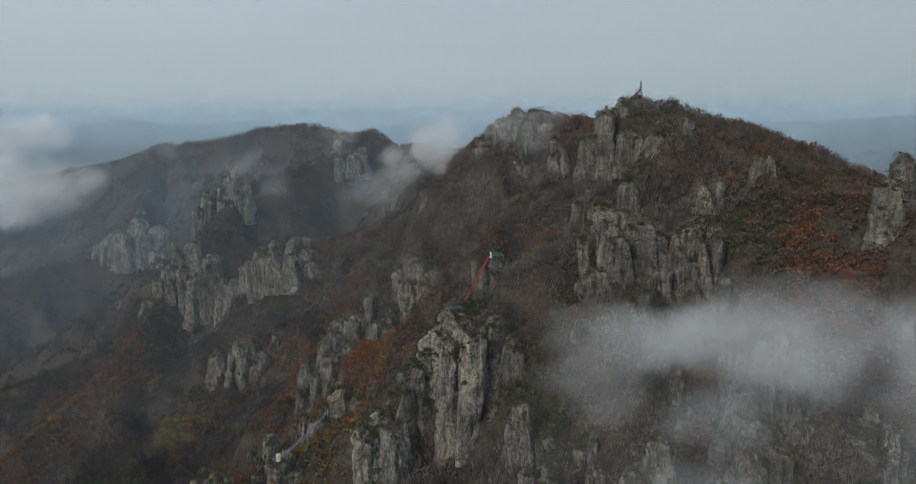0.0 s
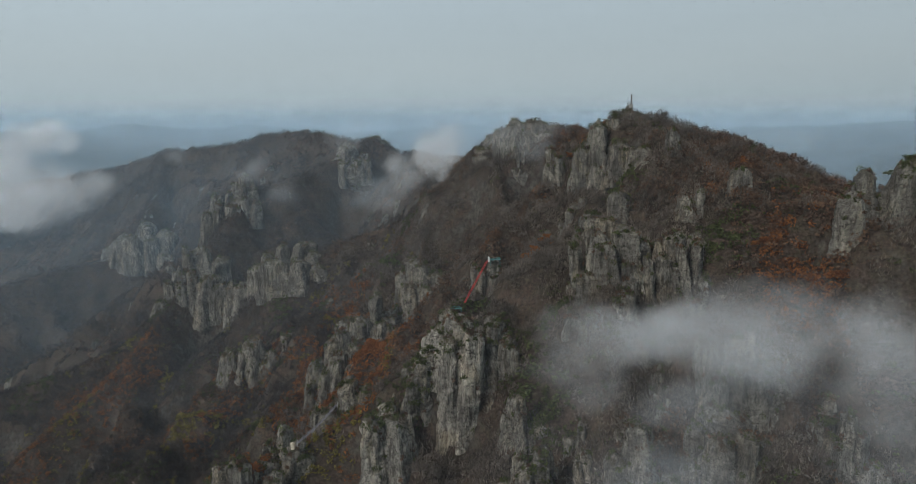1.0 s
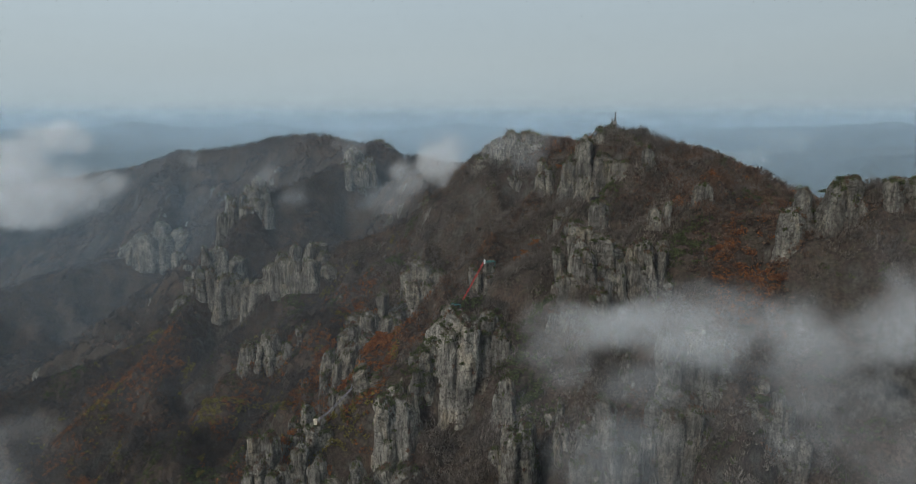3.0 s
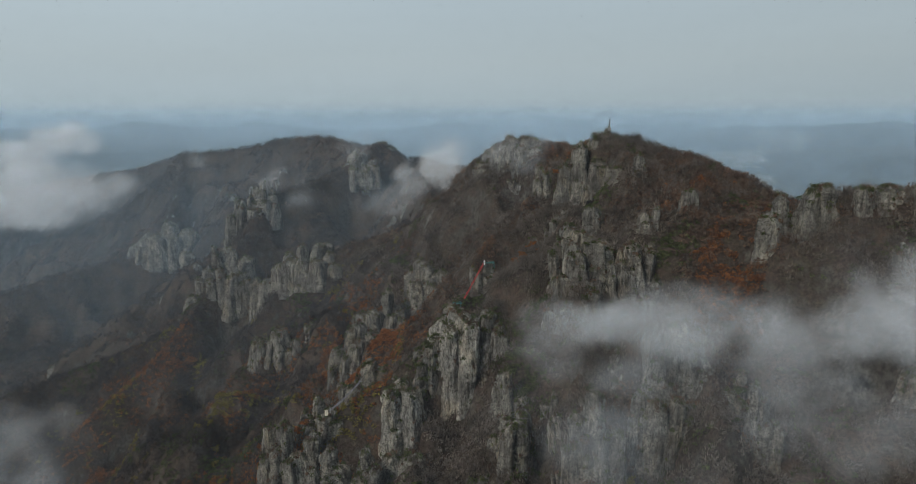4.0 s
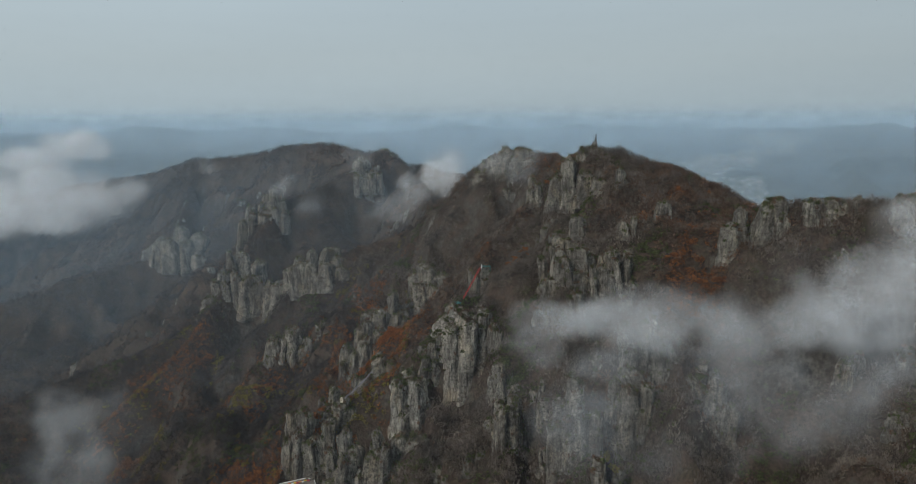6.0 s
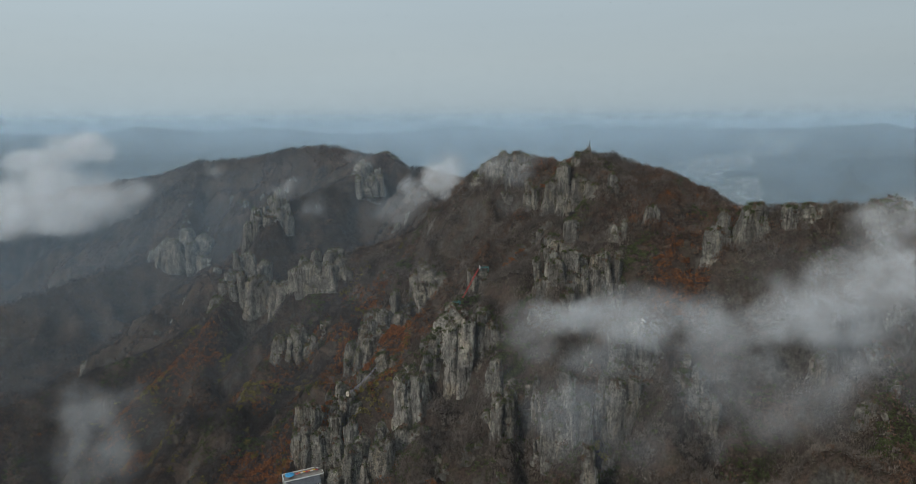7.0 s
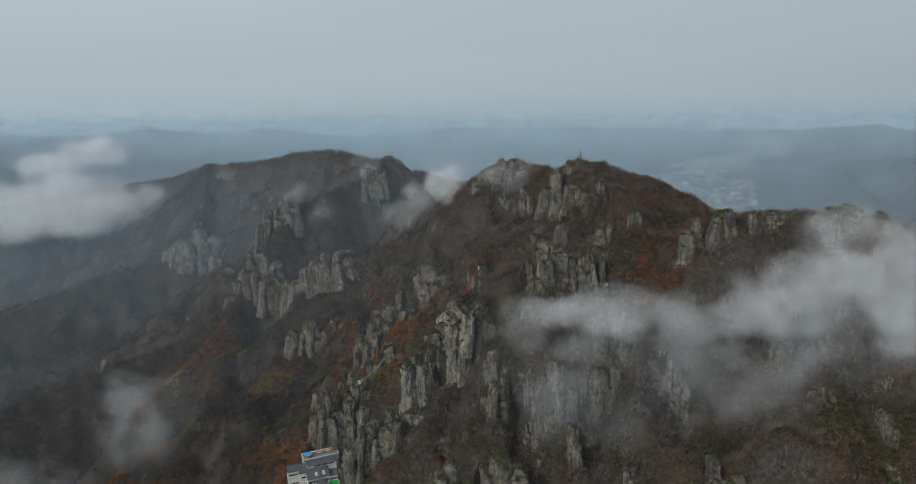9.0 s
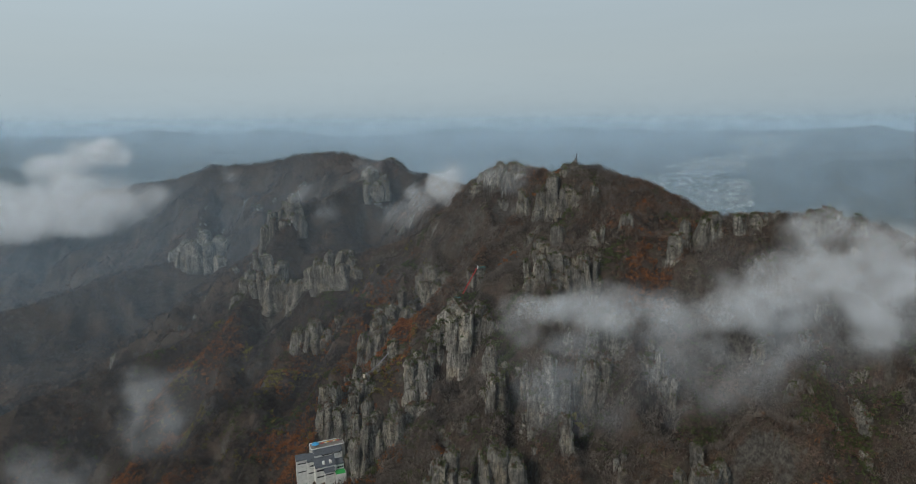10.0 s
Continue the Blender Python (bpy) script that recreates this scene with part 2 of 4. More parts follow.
ORANGE = foliage_material("orange_leaves", (0.125, 0.05, 0.022), (0.2, 0.078, 0.029), (0.28, 0.11, 0.036), 7)
YELLOW = foliage_material("yellow_leaves", (0.09, 0.08, 0.02), (0.15, 0.125, 0.03), (0.2, 0.16, 0.04), 7)
PINE = foliage_material("pine_needles", (0.042, 0.05, 0.02), (0.066, 0.077, 0.03), (0.092, 0.102, 0.04), 5)
BARK = paint("bark", (0.09, 0.07, 0.055), 0.95)


# ---------------------------------------------------------------- noise on arrays
def lattice(ix, iy, iz, seed):
    h = (ix * 374761393 + iy * 668265263 + iz * 1274126177 + seed * 974711) & 0x7FFFFFFF
    h = ((h ^ (h >> 13)) * 1103515245) & 0x7FFFFFFF
    h = ((h ^ (h >> 15)) * 69069) & 0x7FFFFFFF
    return (h & 0xFFFFF) / 0xFFFFF * 2 - 1


def vnoise(x, y, z=0.0, seed=0):
    """Smooth noise in -1 to 1 at arrays of places, one cell a unit."""
    x, y, z = np.broadcast_arrays(np.asarray(x, float), np.asarray(y, float), np.asarray(z, float))
    ix, iy, iz = (np.floor(v).astype(np.int64) for v in (x, y, z))
    fx, fy, fz = x - ix, y - iy, z - iz
    fx, fy, fz = (f * f * f * (f * (f * 6 - 15) + 10) for f in (fx, fy, fz))
    total = 0.0
    for a, wx in ((0, 1 - fx), (1, fx)):
        for b, wy in ((0, 1 - fy), (1, fy)):
            for c, wz in ((0, 1 - fz), (1, fz)):
                total = total + wx * wy * wz * lattice(ix + a, iy + b, iz + c, seed)
    return total


def fbm(x, y, z=0.0, octaves=4, seed=0, gain=0.5):
    total, amp = 0.0, 1.0
    for o in range(octaves):
        total = total + amp * vnoise(x * 2 ** o, y * 2 ** o, z * 2 ** o, seed + 17 * o)
        amp *= gain
    return total


# ---------------------------------------------------------------- the mountain
# Each ridge: its crest line, then the fall per metre (near, to that distance, beyond) on its southern and its northern side.
RIDGES = [
    ([(-2300, 2100, 60), (-1700, 2050, 110), (-1275, 2000, 168), (-989, 1850, 202), (-847, 1810, 249), (-707, 1750, 257), (-610, 1700, 271), (-510, 1650, 294),
      (-420, 1620, 303), (-351, 1600, 303), (-296, 1560, 286), (-209, 1490, 276), (-115, 1350, 262), (0, 980, 258), (30, 850, 282), (65, 826, 309), (101, 826, 315),
      (147, 780, 308), (158, 720, 302), (168, 672, 318), (185, 662, 327)], (1.05, 150, 0.9), (0.95, 250, 0.7)),
    ([(185, 662, 327), (204, 665, 323), (228, 668, 317), (268, 650, 302), (301, 640, 293), (329, 600, 282), (363, 565, 258), (450, 520, 215), (700, 500, 90), (1100, 480, -60)],
     (0.6, 100, 0.85), (0.95, 250, 0.7)),
    ([(230, 600, 282), (240, 480, 250), (256, 400, 252), (272, 374, 268), (292, 366, 282), (330, 354, 289), (358, 346, 290), (395, 338, 289), (430, 330, 288), (480, 310, 272), (620, 275, 222), (950, 190, 110)],
     (1.4, 95, 0.66), (0.75, 200, 0.55)),
    ([(188, 660, 326), (188, 523, 296), (152, 478, 250), (112, 485, 226), (65, 496, 188), (28, 508, 164)], (1.3, 60, 0.85), (1.25, 60, 0.85)),
    ([(28, 508, 162), (8, 445, 152), (8, 412, 160), (-10, 408, 152)], (2.6, 36, 0.75), (1.0, 200, 0.7)),
    ([(-10, 406, 158), (-60, 388, 118), (-113, 386, 86), (-160, 346, 44), (-230, 270, -40), (-330, 150, -140)], (1.5, 36, 0.75), (1.0, 200, 0.7)),
    ([(250, 392, 262), (262, 350, 252), (290, 342, 255), (330, 336, 272)], (1.5, 60, 0.8), (0.5, 100, 0.5)),
    # wooded ribs below the cliffs
    ([(105, 390, 210), (95, 290, 124), (106, 216, 84), (112, 120, 20), (120, 0, -60)], (0.9, 60, 0.7), (0.9, 60, 0.7)),
    ([(35, 350, 116), (40, 290, 102), (42, 204, 66), (30, 120, 8), (20, 0, -80)], (0.9, 60, 0.7), (0.9, 60, 0.7)),
    ([(-40, 340, 70), (-14, 204, 54), (-25, 110, -10), (-30, 0, -90)], (0.9, 60, 0.7), (0.9, 60, 0.7)),
    ([(150, 300, 112), (203, 285, 98), (216, 168, 62), (215, 80, 10)], (0.9, 60, 0.7), (0.9, 60, 0.7)),
    ([(-75, 330, 42), (-105, 325, 30), (-150, 304, 10), (-200, 250, -50)], (0.9, 40, 0.75), (0.9, 40, 0.75)),
    ([(190, 600, 308), (205, 500, 280), (211, 441, 266), (215, 385, 237), (236, 362, 234)], (1.0, 95, 0.66), (0.6, 200, 0.6)),
    ([(112, 485, 232), (125, 415, 228), (150, 400, 226)], (1.7, 80, 0.7), (0.5, 200, 0.5)),
    ([(98, 826, 322), (30, 806, 205), (-45, 722, 88), (-107, 674, 50), (-140, 585, 20), (-200, 480, -55)], (1.1, 90, 0.7), (0.95, 150, 0.7)),
    ([(0, 980, 265), (-35, 905, 200), (-150, 892, 150), (-269, 888, 112), (-340, 800, 20), (-430, 690, -90)], (1.1, 110, 0.7), (0.9, 150, 0.7)),
    ([(-204, 1490, 292), (-238, 1310, 255), (-386, 1120, 195), (-415, 936, 95), (-450, 800, 0), (-580, 640, -130)], (1.1, 110, 0.7), (0.9, 150, 0.7)),
    ([(-847, 1810, 249), (-790, 1600, 140), (-760, 1455, 58), (-800, 1400, 20), (-930, 1330, -8), (-1041, 1250, -35), (-1250, 1120, -100)], (1.0, 120, 0.7), (0.9, 150, 0.7)),
    ([(-420, 880, 30), (-478, 850, 8), (-520, 830, -16), (-630, 800, -50), (-700, 760, -72), (-830, 700, -120)], (1.0, 120, 0.7), (0.9, 150, 0.7)),
]
VALLEY = -230.0
VALE_Y, VALE_X = (2000, 2400, 2800, 3200, 3600, 4200), (1000, 1060, 1180, 1420, 1900, 2300)     # the open valley of fields and villages
# gullies at the feet of the crags, and a knoll below the station: x, y, radius, depth
GULLIES = [(-170, 282, 18, -9), (122, 596, 34, 42), (160, 600, 26, 34), (84, 640, 30, 24), (-48, 662, 56, 58), (-4, 650, 36, 20), (-106, 616, 46, 44), (-132, 556, 44, 46), (-70, 600, 50, 26), (12, 462, 20, 16), (-30, 480, 30, 18)]
TOPS = []
LEDGES = []       # places for shrubs on the rocks
CRAGS = []        # footprints of the rock towers, for keeping the woods off them


def ridge_height(x, y):
    best = np.full(np.shape(x), -1e9)
    near = np.full(np.shape(x), 1e9)
    for line, south, north in RIDGES:
        for (x0, y0, z0), (x1, y1, z1) in zip(line, line[1:]):
            dx, dy = x1 - x0, y1 - y0
            u = np.clip(((x - x0) * dx + (y - y0) * dy) / (dx * dx + dy * dy), 0, 1)
            px, py = x0 + u * dx, y0 + u * dy
            d = np.hypot(x - px, y - py)
            side = np.clip(0.5 + (py - y) / (d + 1e-6) * 1.2, 0, 1)      # 1 on the south

            def fall(p):
                return p[0] * np.minimum(d, p[1]) + p[2] * np.maximum(d - p[1], 0)
            z = z0 + u * (z1 - z0) - (side * fall(south) + (1 - side) * fall(north))
            near = np.where(z > best, d, near)
            best = np.maximum(best, z)
    return best, near


def height(x, y):
    """The height of the ground."""
    x, y = np.asarray(x, float), np.asarray(y, float)
    wx = x + 4 * fbm(x / 60, y / 60, 3.3, 3, 5)
    wy = y + 4 * fbm(x / 60, y / 60, 7.7, 3, 6)
    z, d = ridge_height(wx, wy)
    z = np.logaddexp(z / 18, (VALLEY + 20 * fbm(x / 300, y / 300, 0, 3, 8)) / 18) * 18
    k = np.clip(d / 70, 0.12, 1)
    z = z + k * (58 * (0.24 - np.abs(fbm(x / 120, y / 120, 1.1, 3, 9))) + 12 * fbm(x / 34, y / 34, 0, 3, 10)) + 1.6 * fbm(x / 9, y / 9, 0, 2, 11)
    for gx, gy, gr, deep in GULLIES:
        z = z - deep * np.exp(-((x - gx) ** 2 + (y - gy) ** 2) / (gr * gr))
    # the far country: a plain with low hills, rising in haze to the horizon
    far = np.clip((np.hypot(x * 0.75, y) - 2150) / 800, 0, 1)
    far = far * far * (3 - 2 * far)
    r = np.hypot(x, y + 346)
    plain = 10 + np.clip((r - 2600) / 2300, 0, 1) * 250
    vale = np.exp(-((x - np.interp(y, VALE_Y, VALE_X)) / 260) ** 2)
    hills = np.clip(0.52 - 1.5 * np.abs(fbm(x / 1100 + 3.1, y / 560 + 1.7, 0, 4, 21)), 0, 1) * (210 - 140 * np.clip((r - 2800) / 1600, 0, 1)) * (1 - 0.97 * vale)
    hills = hills + np.clip((r - 4300) / 500, 0, 1) * (20 + 30 * fbm(x / 900, y / 500, 0, 4, 23))
    return z * (1 - far) + (plain + hills) * far


def mesh_object(name, verts, faces, material, parent=None, smooth=False, label=""):
    me = bpy.data.meshes.new(name)
    verts = np.asarray(verts, np.float32)
    faces = np.asarray(faces, np.int32)
    k = faces.shape[1]
    me.vertices.add(len(verts))
    me.vertices.foreach_set("co", verts.ravel())
    me.loops.add(faces.size)
    me.loops.foreach_set("vertex_index", faces.ravel())
    me.polygons.add(len(faces))
    me.polygons.foreach_set("loop_start", np.arange(0, faces.size, k, dtype=np.int32))
    me.polygons.foreach_set("use_smooth", np.full(len(faces), smooth))
    me.update(calc_edges=True)
    me.materials.append(material)
    ob = new(name, me)
    ob.parent = parent
    if label:
        ob["label"] = label
    return ob


def grid_faces(rows, cols):
    i = np.arange(rows - 1)[:, None] * cols + np.arange(cols - 1)[None, :]
    return np.stack([i, i + 1, i + cols + 1, i + cols], -1).reshape(-1, 4)


def graded(start, stops):
    """Places from start on: (end, step) by stretches."""
    out = [start]
    for end, step in stops:
        while out[-1] < end - 0.01:
            out.append(min(out[-1] + step, end))
    return np.array(out)


gx = graded(-4900, [(-2400, 60), (-1000, 14), (-450, 7), (520, 4.5), (900, 9), (2200, 25), (4900, 60)])
gy = graded(-1200, [(0, 60), (130, 12), (760, 4.5), (1000, 7), (1950, 12), (2600, 30), (4880, 45)])
GX, GY = np.meshgrid(gx, gy)
GZ = height(GX, GY)


def ground_z(x, y):
    """The height of the ground's mesh."""
    x, y = np.asarray(x, float), np.asarray(y, float)
    i = np.clip(np.searchsorted(gx, x) - 1, 0, len(gx) - 2)
    j = np.clip(np.searchsorted(gy, y) - 1, 0, len(gy) - 2)
    u, v = (x - gx[i]) / (gx[i + 1] - gx[i]), (y - gy[j]) / (gy[j + 1] - gy[j])
    return (GZ[j, i] * (1 - u) + GZ[j, i + 1] * u) * (1 - v) + (GZ[j + 1, i] * (1 - u) + GZ[j + 1, i + 1] * u) * v


ground = mesh_object("ground", np.stack([GX, GY, GZ], -1).reshape(-1, 3), grid_faces(len(gy), len(gx)), GROUND, smooth=True)
fx, fy = GX[:-1, :-1].ravel(), GY[:-1, :-1].ravel()
ground.data.materials.append(FAR)
ground.data.materials.append(FIELDS)
beyond = np.hypot(fx * 0.75, fy) > 2300
open_land = beyond & (np.abs(fx - np.interp(fy, VALE_Y, VALE_X)) < 190 + 110 * fbm(fx / 260, fy / 160, 0, 3, 55)) & (fy < 4000)
ground.data.polygons.foreach_set("material_index", beyond.astype(np.int32) + open_land)
tagged(ground, "steep mountain slopes of brown leaf litter and stone", "ground", kind="structure")


# ---------------------------------------------------------------- rock towers
def surface_z(x, y):
    """The height of rock or ground."""
    z = float(ground_z(x, y))
    for verts in TOPS:
        if verts[:, 0].min() < x < verts[:, 0].max() and verts[:, 1].min() < y < verts[:, 1].max():
            close = np.hypot(verts[:, 0] - x, verts[:, 1] - y) < 1.4
            if close.any():
                z = max(z, float(np.median(verts[close, 2])))
    return z


CRAG_LABEL = "grey fissured rock crag rising from the wooded slope"


def crag(x, y, top, w, d, h, n, seed, slant=0.0, label=CRAG_LABEL, turn=0.0, jag=0.5, name="rock_crag", dome=0.25, sheer=0.8, step=None, front=1.0, stone=None):
    """A crag of jointed blocks, w wide, d deep, about h high over its foot, its head at the height top. slant: rise per metre to the east."""
    rng = random.Random(seed * 31 + 5)
    step = step or (0.85 if y < 450 else 1.1 if y < 700 else 1.6 if y < 1000 else 2.2)
    n = n if n < 4 else round(n * 0.72)
    size = w / n
    deep = min(max(1, round(d / size)), 3 if n > 1 else 1)
    c, s = math.cos(radians(turn)), math.sin(radians(turn))
    verts, away, faces, total = [], [], [], 0
    for j in range(deep):
        for i in range(n + (1 if n > 2 and j % 2 else 0)):
            un = 0.0 if n == 1 else (2 * i + 1) / n - 1 - (1 / n if n > 2 and j % 2 else 0)
            vn = 0.0 if deep == 1 else 1 - (2 * j + 1) / deep            # 1 at the back, -1 at the front
            un, vn = un + rng.uniform(-0.28, 0.28) / n, vn + rng.uniform(-0.25, 0.25) / deep
            u, v = un * w / 2 * 0.86, vn * d / 2
            grow = rng.uniform(0.62, 1.5)
            rx = size * 0.6 * grow if n > 1 else w * 0.5
            ry = (d / deep) * 0.62 * rng.uniform(0.85, 1.2) if n > 1 else d * 0.5
            drop = jag * 0.5 * rng.random() ** 1.5 + 0.5 * sheer * max(0.0, abs(un) - 0.35) ** 1.2 + 0.34 * front * sheer * max(0.0, 0.3 - vn) ** 1.2
            if i == n // 2 and j == 0:
                drop = 0.0
            if n > 3 and rng.random() < 0.16 and drop > 0:
                drop += rng.uniform(0.15, 0.4)
            head = top + slant * u - h * drop
            bx, by = x + u * c - v * s, y + u * s + v * c
            around = ground_z(np.array([bx, bx - rx, bx + rx, bx, bx]), np.array([by, by, by, by - ry, by + ry]))
            if head < around.mean() + 1.0:
                continue
            foot = max(float(around.min()) - 3.0, head - 1.5 * h - 10)
            tall = head - foot
            r = (rx + ry) / 2
            cols = int(min(max(2 * math.pi * r / step, 12), 56))
            rows = int(min(max(tall / (step * 1.15), 5), 84))
            th = np.linspace(0, 2 * math.pi, cols, endpoint=False)
            lv = np.linspace(0, 1, rows)
            # flat joint faces round the block, each with its own lean
            poly = np.zeros((rows, cols))
            spin = rng.uniform(0, 6.28)
            sides = rng.choice((4, 5, 5, 6))
            for k in range(sides):
                ang = spin + (k + rng.uniform(-0.28, 0.28)) * 2 * math.pi / sides
                off = rng.uniform(0.78, 1.06) + rng.uniform(0.0, 0.2) * (1 - lv)[:, None] * min(tall / (4 * r), 1.5)
                poly = poly + (np.clip(np.cos(th - ang)[None, :], 0.02, 1) / off) ** 14
            rad = poly ** (-1 / 14)
            # ledges: the block widens downwards in uneven steps
            shelf = 0.0
            for k in range(4):
                at, wide = rng.uniform(0.15, 0.95), rng.uniform(0.03, 0.13)
                tilt = at + 0.06 * np.cos(th - rng.uniform(0, 6.28))[None, :]
                shelf = shelf + wide * np.clip((tilt - lv[:, None]) * tall / 1.5, 0, 1) * (0.4 + 0.6 * np.cos(th - rng.uniform(0, 6.28))[None, :])
            rad = rad * (0.84 + shelf + rng.uniform(0.02, 0.3) * (1 - lv)[:, None] * min(tall / (3 * r), 1.4))
            bulge = dome + rng.choice((0.0, 0.1, 0.35))
            edge = min(0.5 * r, 0.3 * tall)
            over = np.clip((lv[:, None] - 1) * tall / edge + 1, 0, 1)
            rad = rad * (1 - (0.16 + 0.5 * bulge) * over ** 2.2)
            lean_x, lean_y = rng.uniform(-0.13, 0.13), rng.uniform(-0.02, 0.12)
            tx, ty = rng.uniform(-0.45, 0.45), rng.uniform(-0.1, 0.4)     # slope of the head
            ca, sa = np.cos(th)[None, :], np.sin(th)[None, :]
            lx, ly = rad * ca * rx, rad * sa * ry
            head_z = tall + np.clip(tx * lx[-1] + ty * ly[-1], -0.35 * tall, 0.1 * tall) - bulge * 0.6 * r
            lz = lv[:, None] * head_z[None, :]
            rings = [np.stack([lx + lean_x * lz, ly + lean_y * lz, lz], -1)]
            out = [np.stack([np.broadcast_to(ca, lx.shape), np.broadcast_to(sa, lx.shape), 0 * lx + 0.15], -1)]
            for q in (0.75, 0.48, 0.2):
                hz = tall + (head_z - tall) * q ** (1.0 + 2 * bulge)
                rings.append(np.stack([lx[-1] * q + lean_x * hz, ly[-1] * q + lean_y * hz, hz], -1)[None])
                out.append(np.stack([ca[0] * q * 0.6, sa[0] * q * 0.6, np.full(cols, 0.8)], -1)[None])
            body, way = np.concatenate(rings), np.concatenate(out)
            gx2, gy2 = body[..., 0] * c - body[..., 1] * s, body[..., 0] * s + body[..., 1] * c
            body = np.stack([gx2 + bx, gy2 + by, body[..., 2] + foot], -1)
            m = len(body)
            a = np.arange(m - 1)[:, None] * cols + np.arange(cols)[None, :]
            b = np.arange(m - 1)[:, None] * cols + (np.arange(cols)[None, :] + 1) % cols
            faces.append(np.stack([a, b, b + cols, a + cols], -1).reshape(-1, 4) + total)
            verts.append(body.reshape(-1, 3))
            away.append(way.reshape(-1, 3))
            total += m * cols
    if not verts:
        return None
    verts, away, faces = np.concatenate(verts), np.concatenate(away), np.concatenate(faces)
    X, Y, Z = verts.T
    big = min(size, 14.0)
    flute = 0.3 - np.abs(fbm(X / (big * 0.42), Y / (big * 0.42), Z / (big * 2.2), 3, seed + 11))
    crack = np.exp(-(fbm(X / (big * 0.6) + 9, Y / (big * 0.6), Z / (big * 3.5), 2, seed + 12) / 0.07) ** 2)
    level = np.exp(-(fbm(X / (big * 1.4), Y / (big * 1.4) + 5, Z / (big * 0.55), 2, seed + 13) / 0.06) ** 2)
    lumps = fbm(X / (big * 0.8), Y / (big * 0.8), Z / (big * 0.8), 3, seed + 14, 0.55)
    push = big * (0.15 * flute + 0.1 * lumps) - min(0.09 * big, 1.1) * crack - min(0.06 * big, 0.7) * level
    verts = verts + away * push[:, None] + 0.25 * np.stack([vnoise(X / 1.7, Y / 1.7, Z / 1.7, seed + k) for k in (1, 2, 3)], -1)
    G = ground_z(verts[:, 0], verts[:, 1])
    faces = faces[(verts[:, 2] > G - 2.5)[faces].any(1)]
    if len(faces) < 12:
        return None
    used, inverse = np.unique(faces.ravel(), return_inverse=True)
    verts, G, faces = verts[used], G[used], inverse.reshape(-1, 4)
    base = np.array((float(verts[:, 0].mean()), float(verts[:, 1].mean()), float(verts[:, 2].min())))
    ob = mesh_object(name, verts - base, faces, stone or ROCK, smooth=True)
    ob.location = tuple(base)
    tagged(ob, label, "rock", "crags of the mountain" if name == "rock_crag" else "low outcrops")
    TOPS.append(verts)
    CRAGS.append((x, y, w * 0.45, d * 0.45))
    p = verts[faces]
    nrm = np.cross(p[:, 1] - p[:, 0], p[:, 3] - p[:, 0])
    area = np.linalg.norm(nrm, axis=1) + 1e-9
    mid = p.mean(1)
    flat = np.argwhere((nrm[:, 2] / area > 0.55) & (mid[:, 2] > G[faces].mean(1) + 0.5) & (area > 0.2))[:, 0]
    if len(flat):
        pick = np.random.RandomState(seed + 3)
        for k in pick.choice(flat, min(int(area[flat].sum() / (9 if y < 560 else 14)), 160), p=area[flat] / area[flat].sum()):
            LEDGES.append((*mid[k], rng.random()))
    return ob


# the great pale tower and the pillars round it
crag(-3, 390, 176, 32, 30, 112, 2, 1, 0.25, "huge pale fluted rock tower with brown stains", jag=0.06, dome=0.15, sheer=0.3, front=0.4, stone=PALE_ROCK)
crag(25, 397, 176, 26, 24, 70, 3, 68, -0.1, jag=0.2, sheer=0.5)
crag(-28, 390, 150, 20, 20, 50, 2, 2, 0.4, jag=0.2, sheer=0.4)
crag(-49, 362, 124, 30, 26, 62, 2, 3, label="tan and grey square-cut rock tower beside a dark cleft", jag=0.15, sheer=0.3, front=0.4, stone=PALE_ROCK)
crag(-104, 316, 83, 34, 26, 60, 3, 4)
crag(-74, 320, 86, 24, 24, 62, 2, 5, 0.0, label="slender grey rock pillar with a pointed head")
crag(-49, 324, 77, 26, 24, 56, 2, 6)
crag(-158, 352, 90, 24, 22, 58, 2, 7, label="tan leaning rock block over a wooded gully")
crag(-137, 346, 82, 26, 22, 54, 2, 8)
crag(-126, 384, 98, 34, 24, 32, 4, 9, 0.2)
crag(-84, 408, 124, 44, 26, 44, 5, 10, 0.2)
# crags behind, either side of the red stairway
crag(-108, 646, 124, 70, 36, 84, 6, 11, 0.3, jag=0.35)
crag(-126, 582, 100, 56, 30, 66, 5, 12, 0.4)
crag(-44, 690, 156, 60, 36, 76, 3, 13, 0.0, label="rounded grey rock dome split by a dark cleft", dome=0.3)
crag(8, 606, 170, 20, 18, 50, 2, 14)
crag(24, 487, 200, 20, 15, 50, 2, 15, 0.0, label="narrow pale rock pinnacle that bears the red stairway", dome=0.1, jag=0.1)
crag(-6, 465, 163, 24, 16, 26, 3, 16, jag=0.2)
crag(105, 470, 240, 22, 24, 62, 2, 17)
crag(107, 400, 246, 52, 32, 52, 7, 18)
crag(150, 390, 239, 36, 18, 32, 6, 19, jag=0.3)
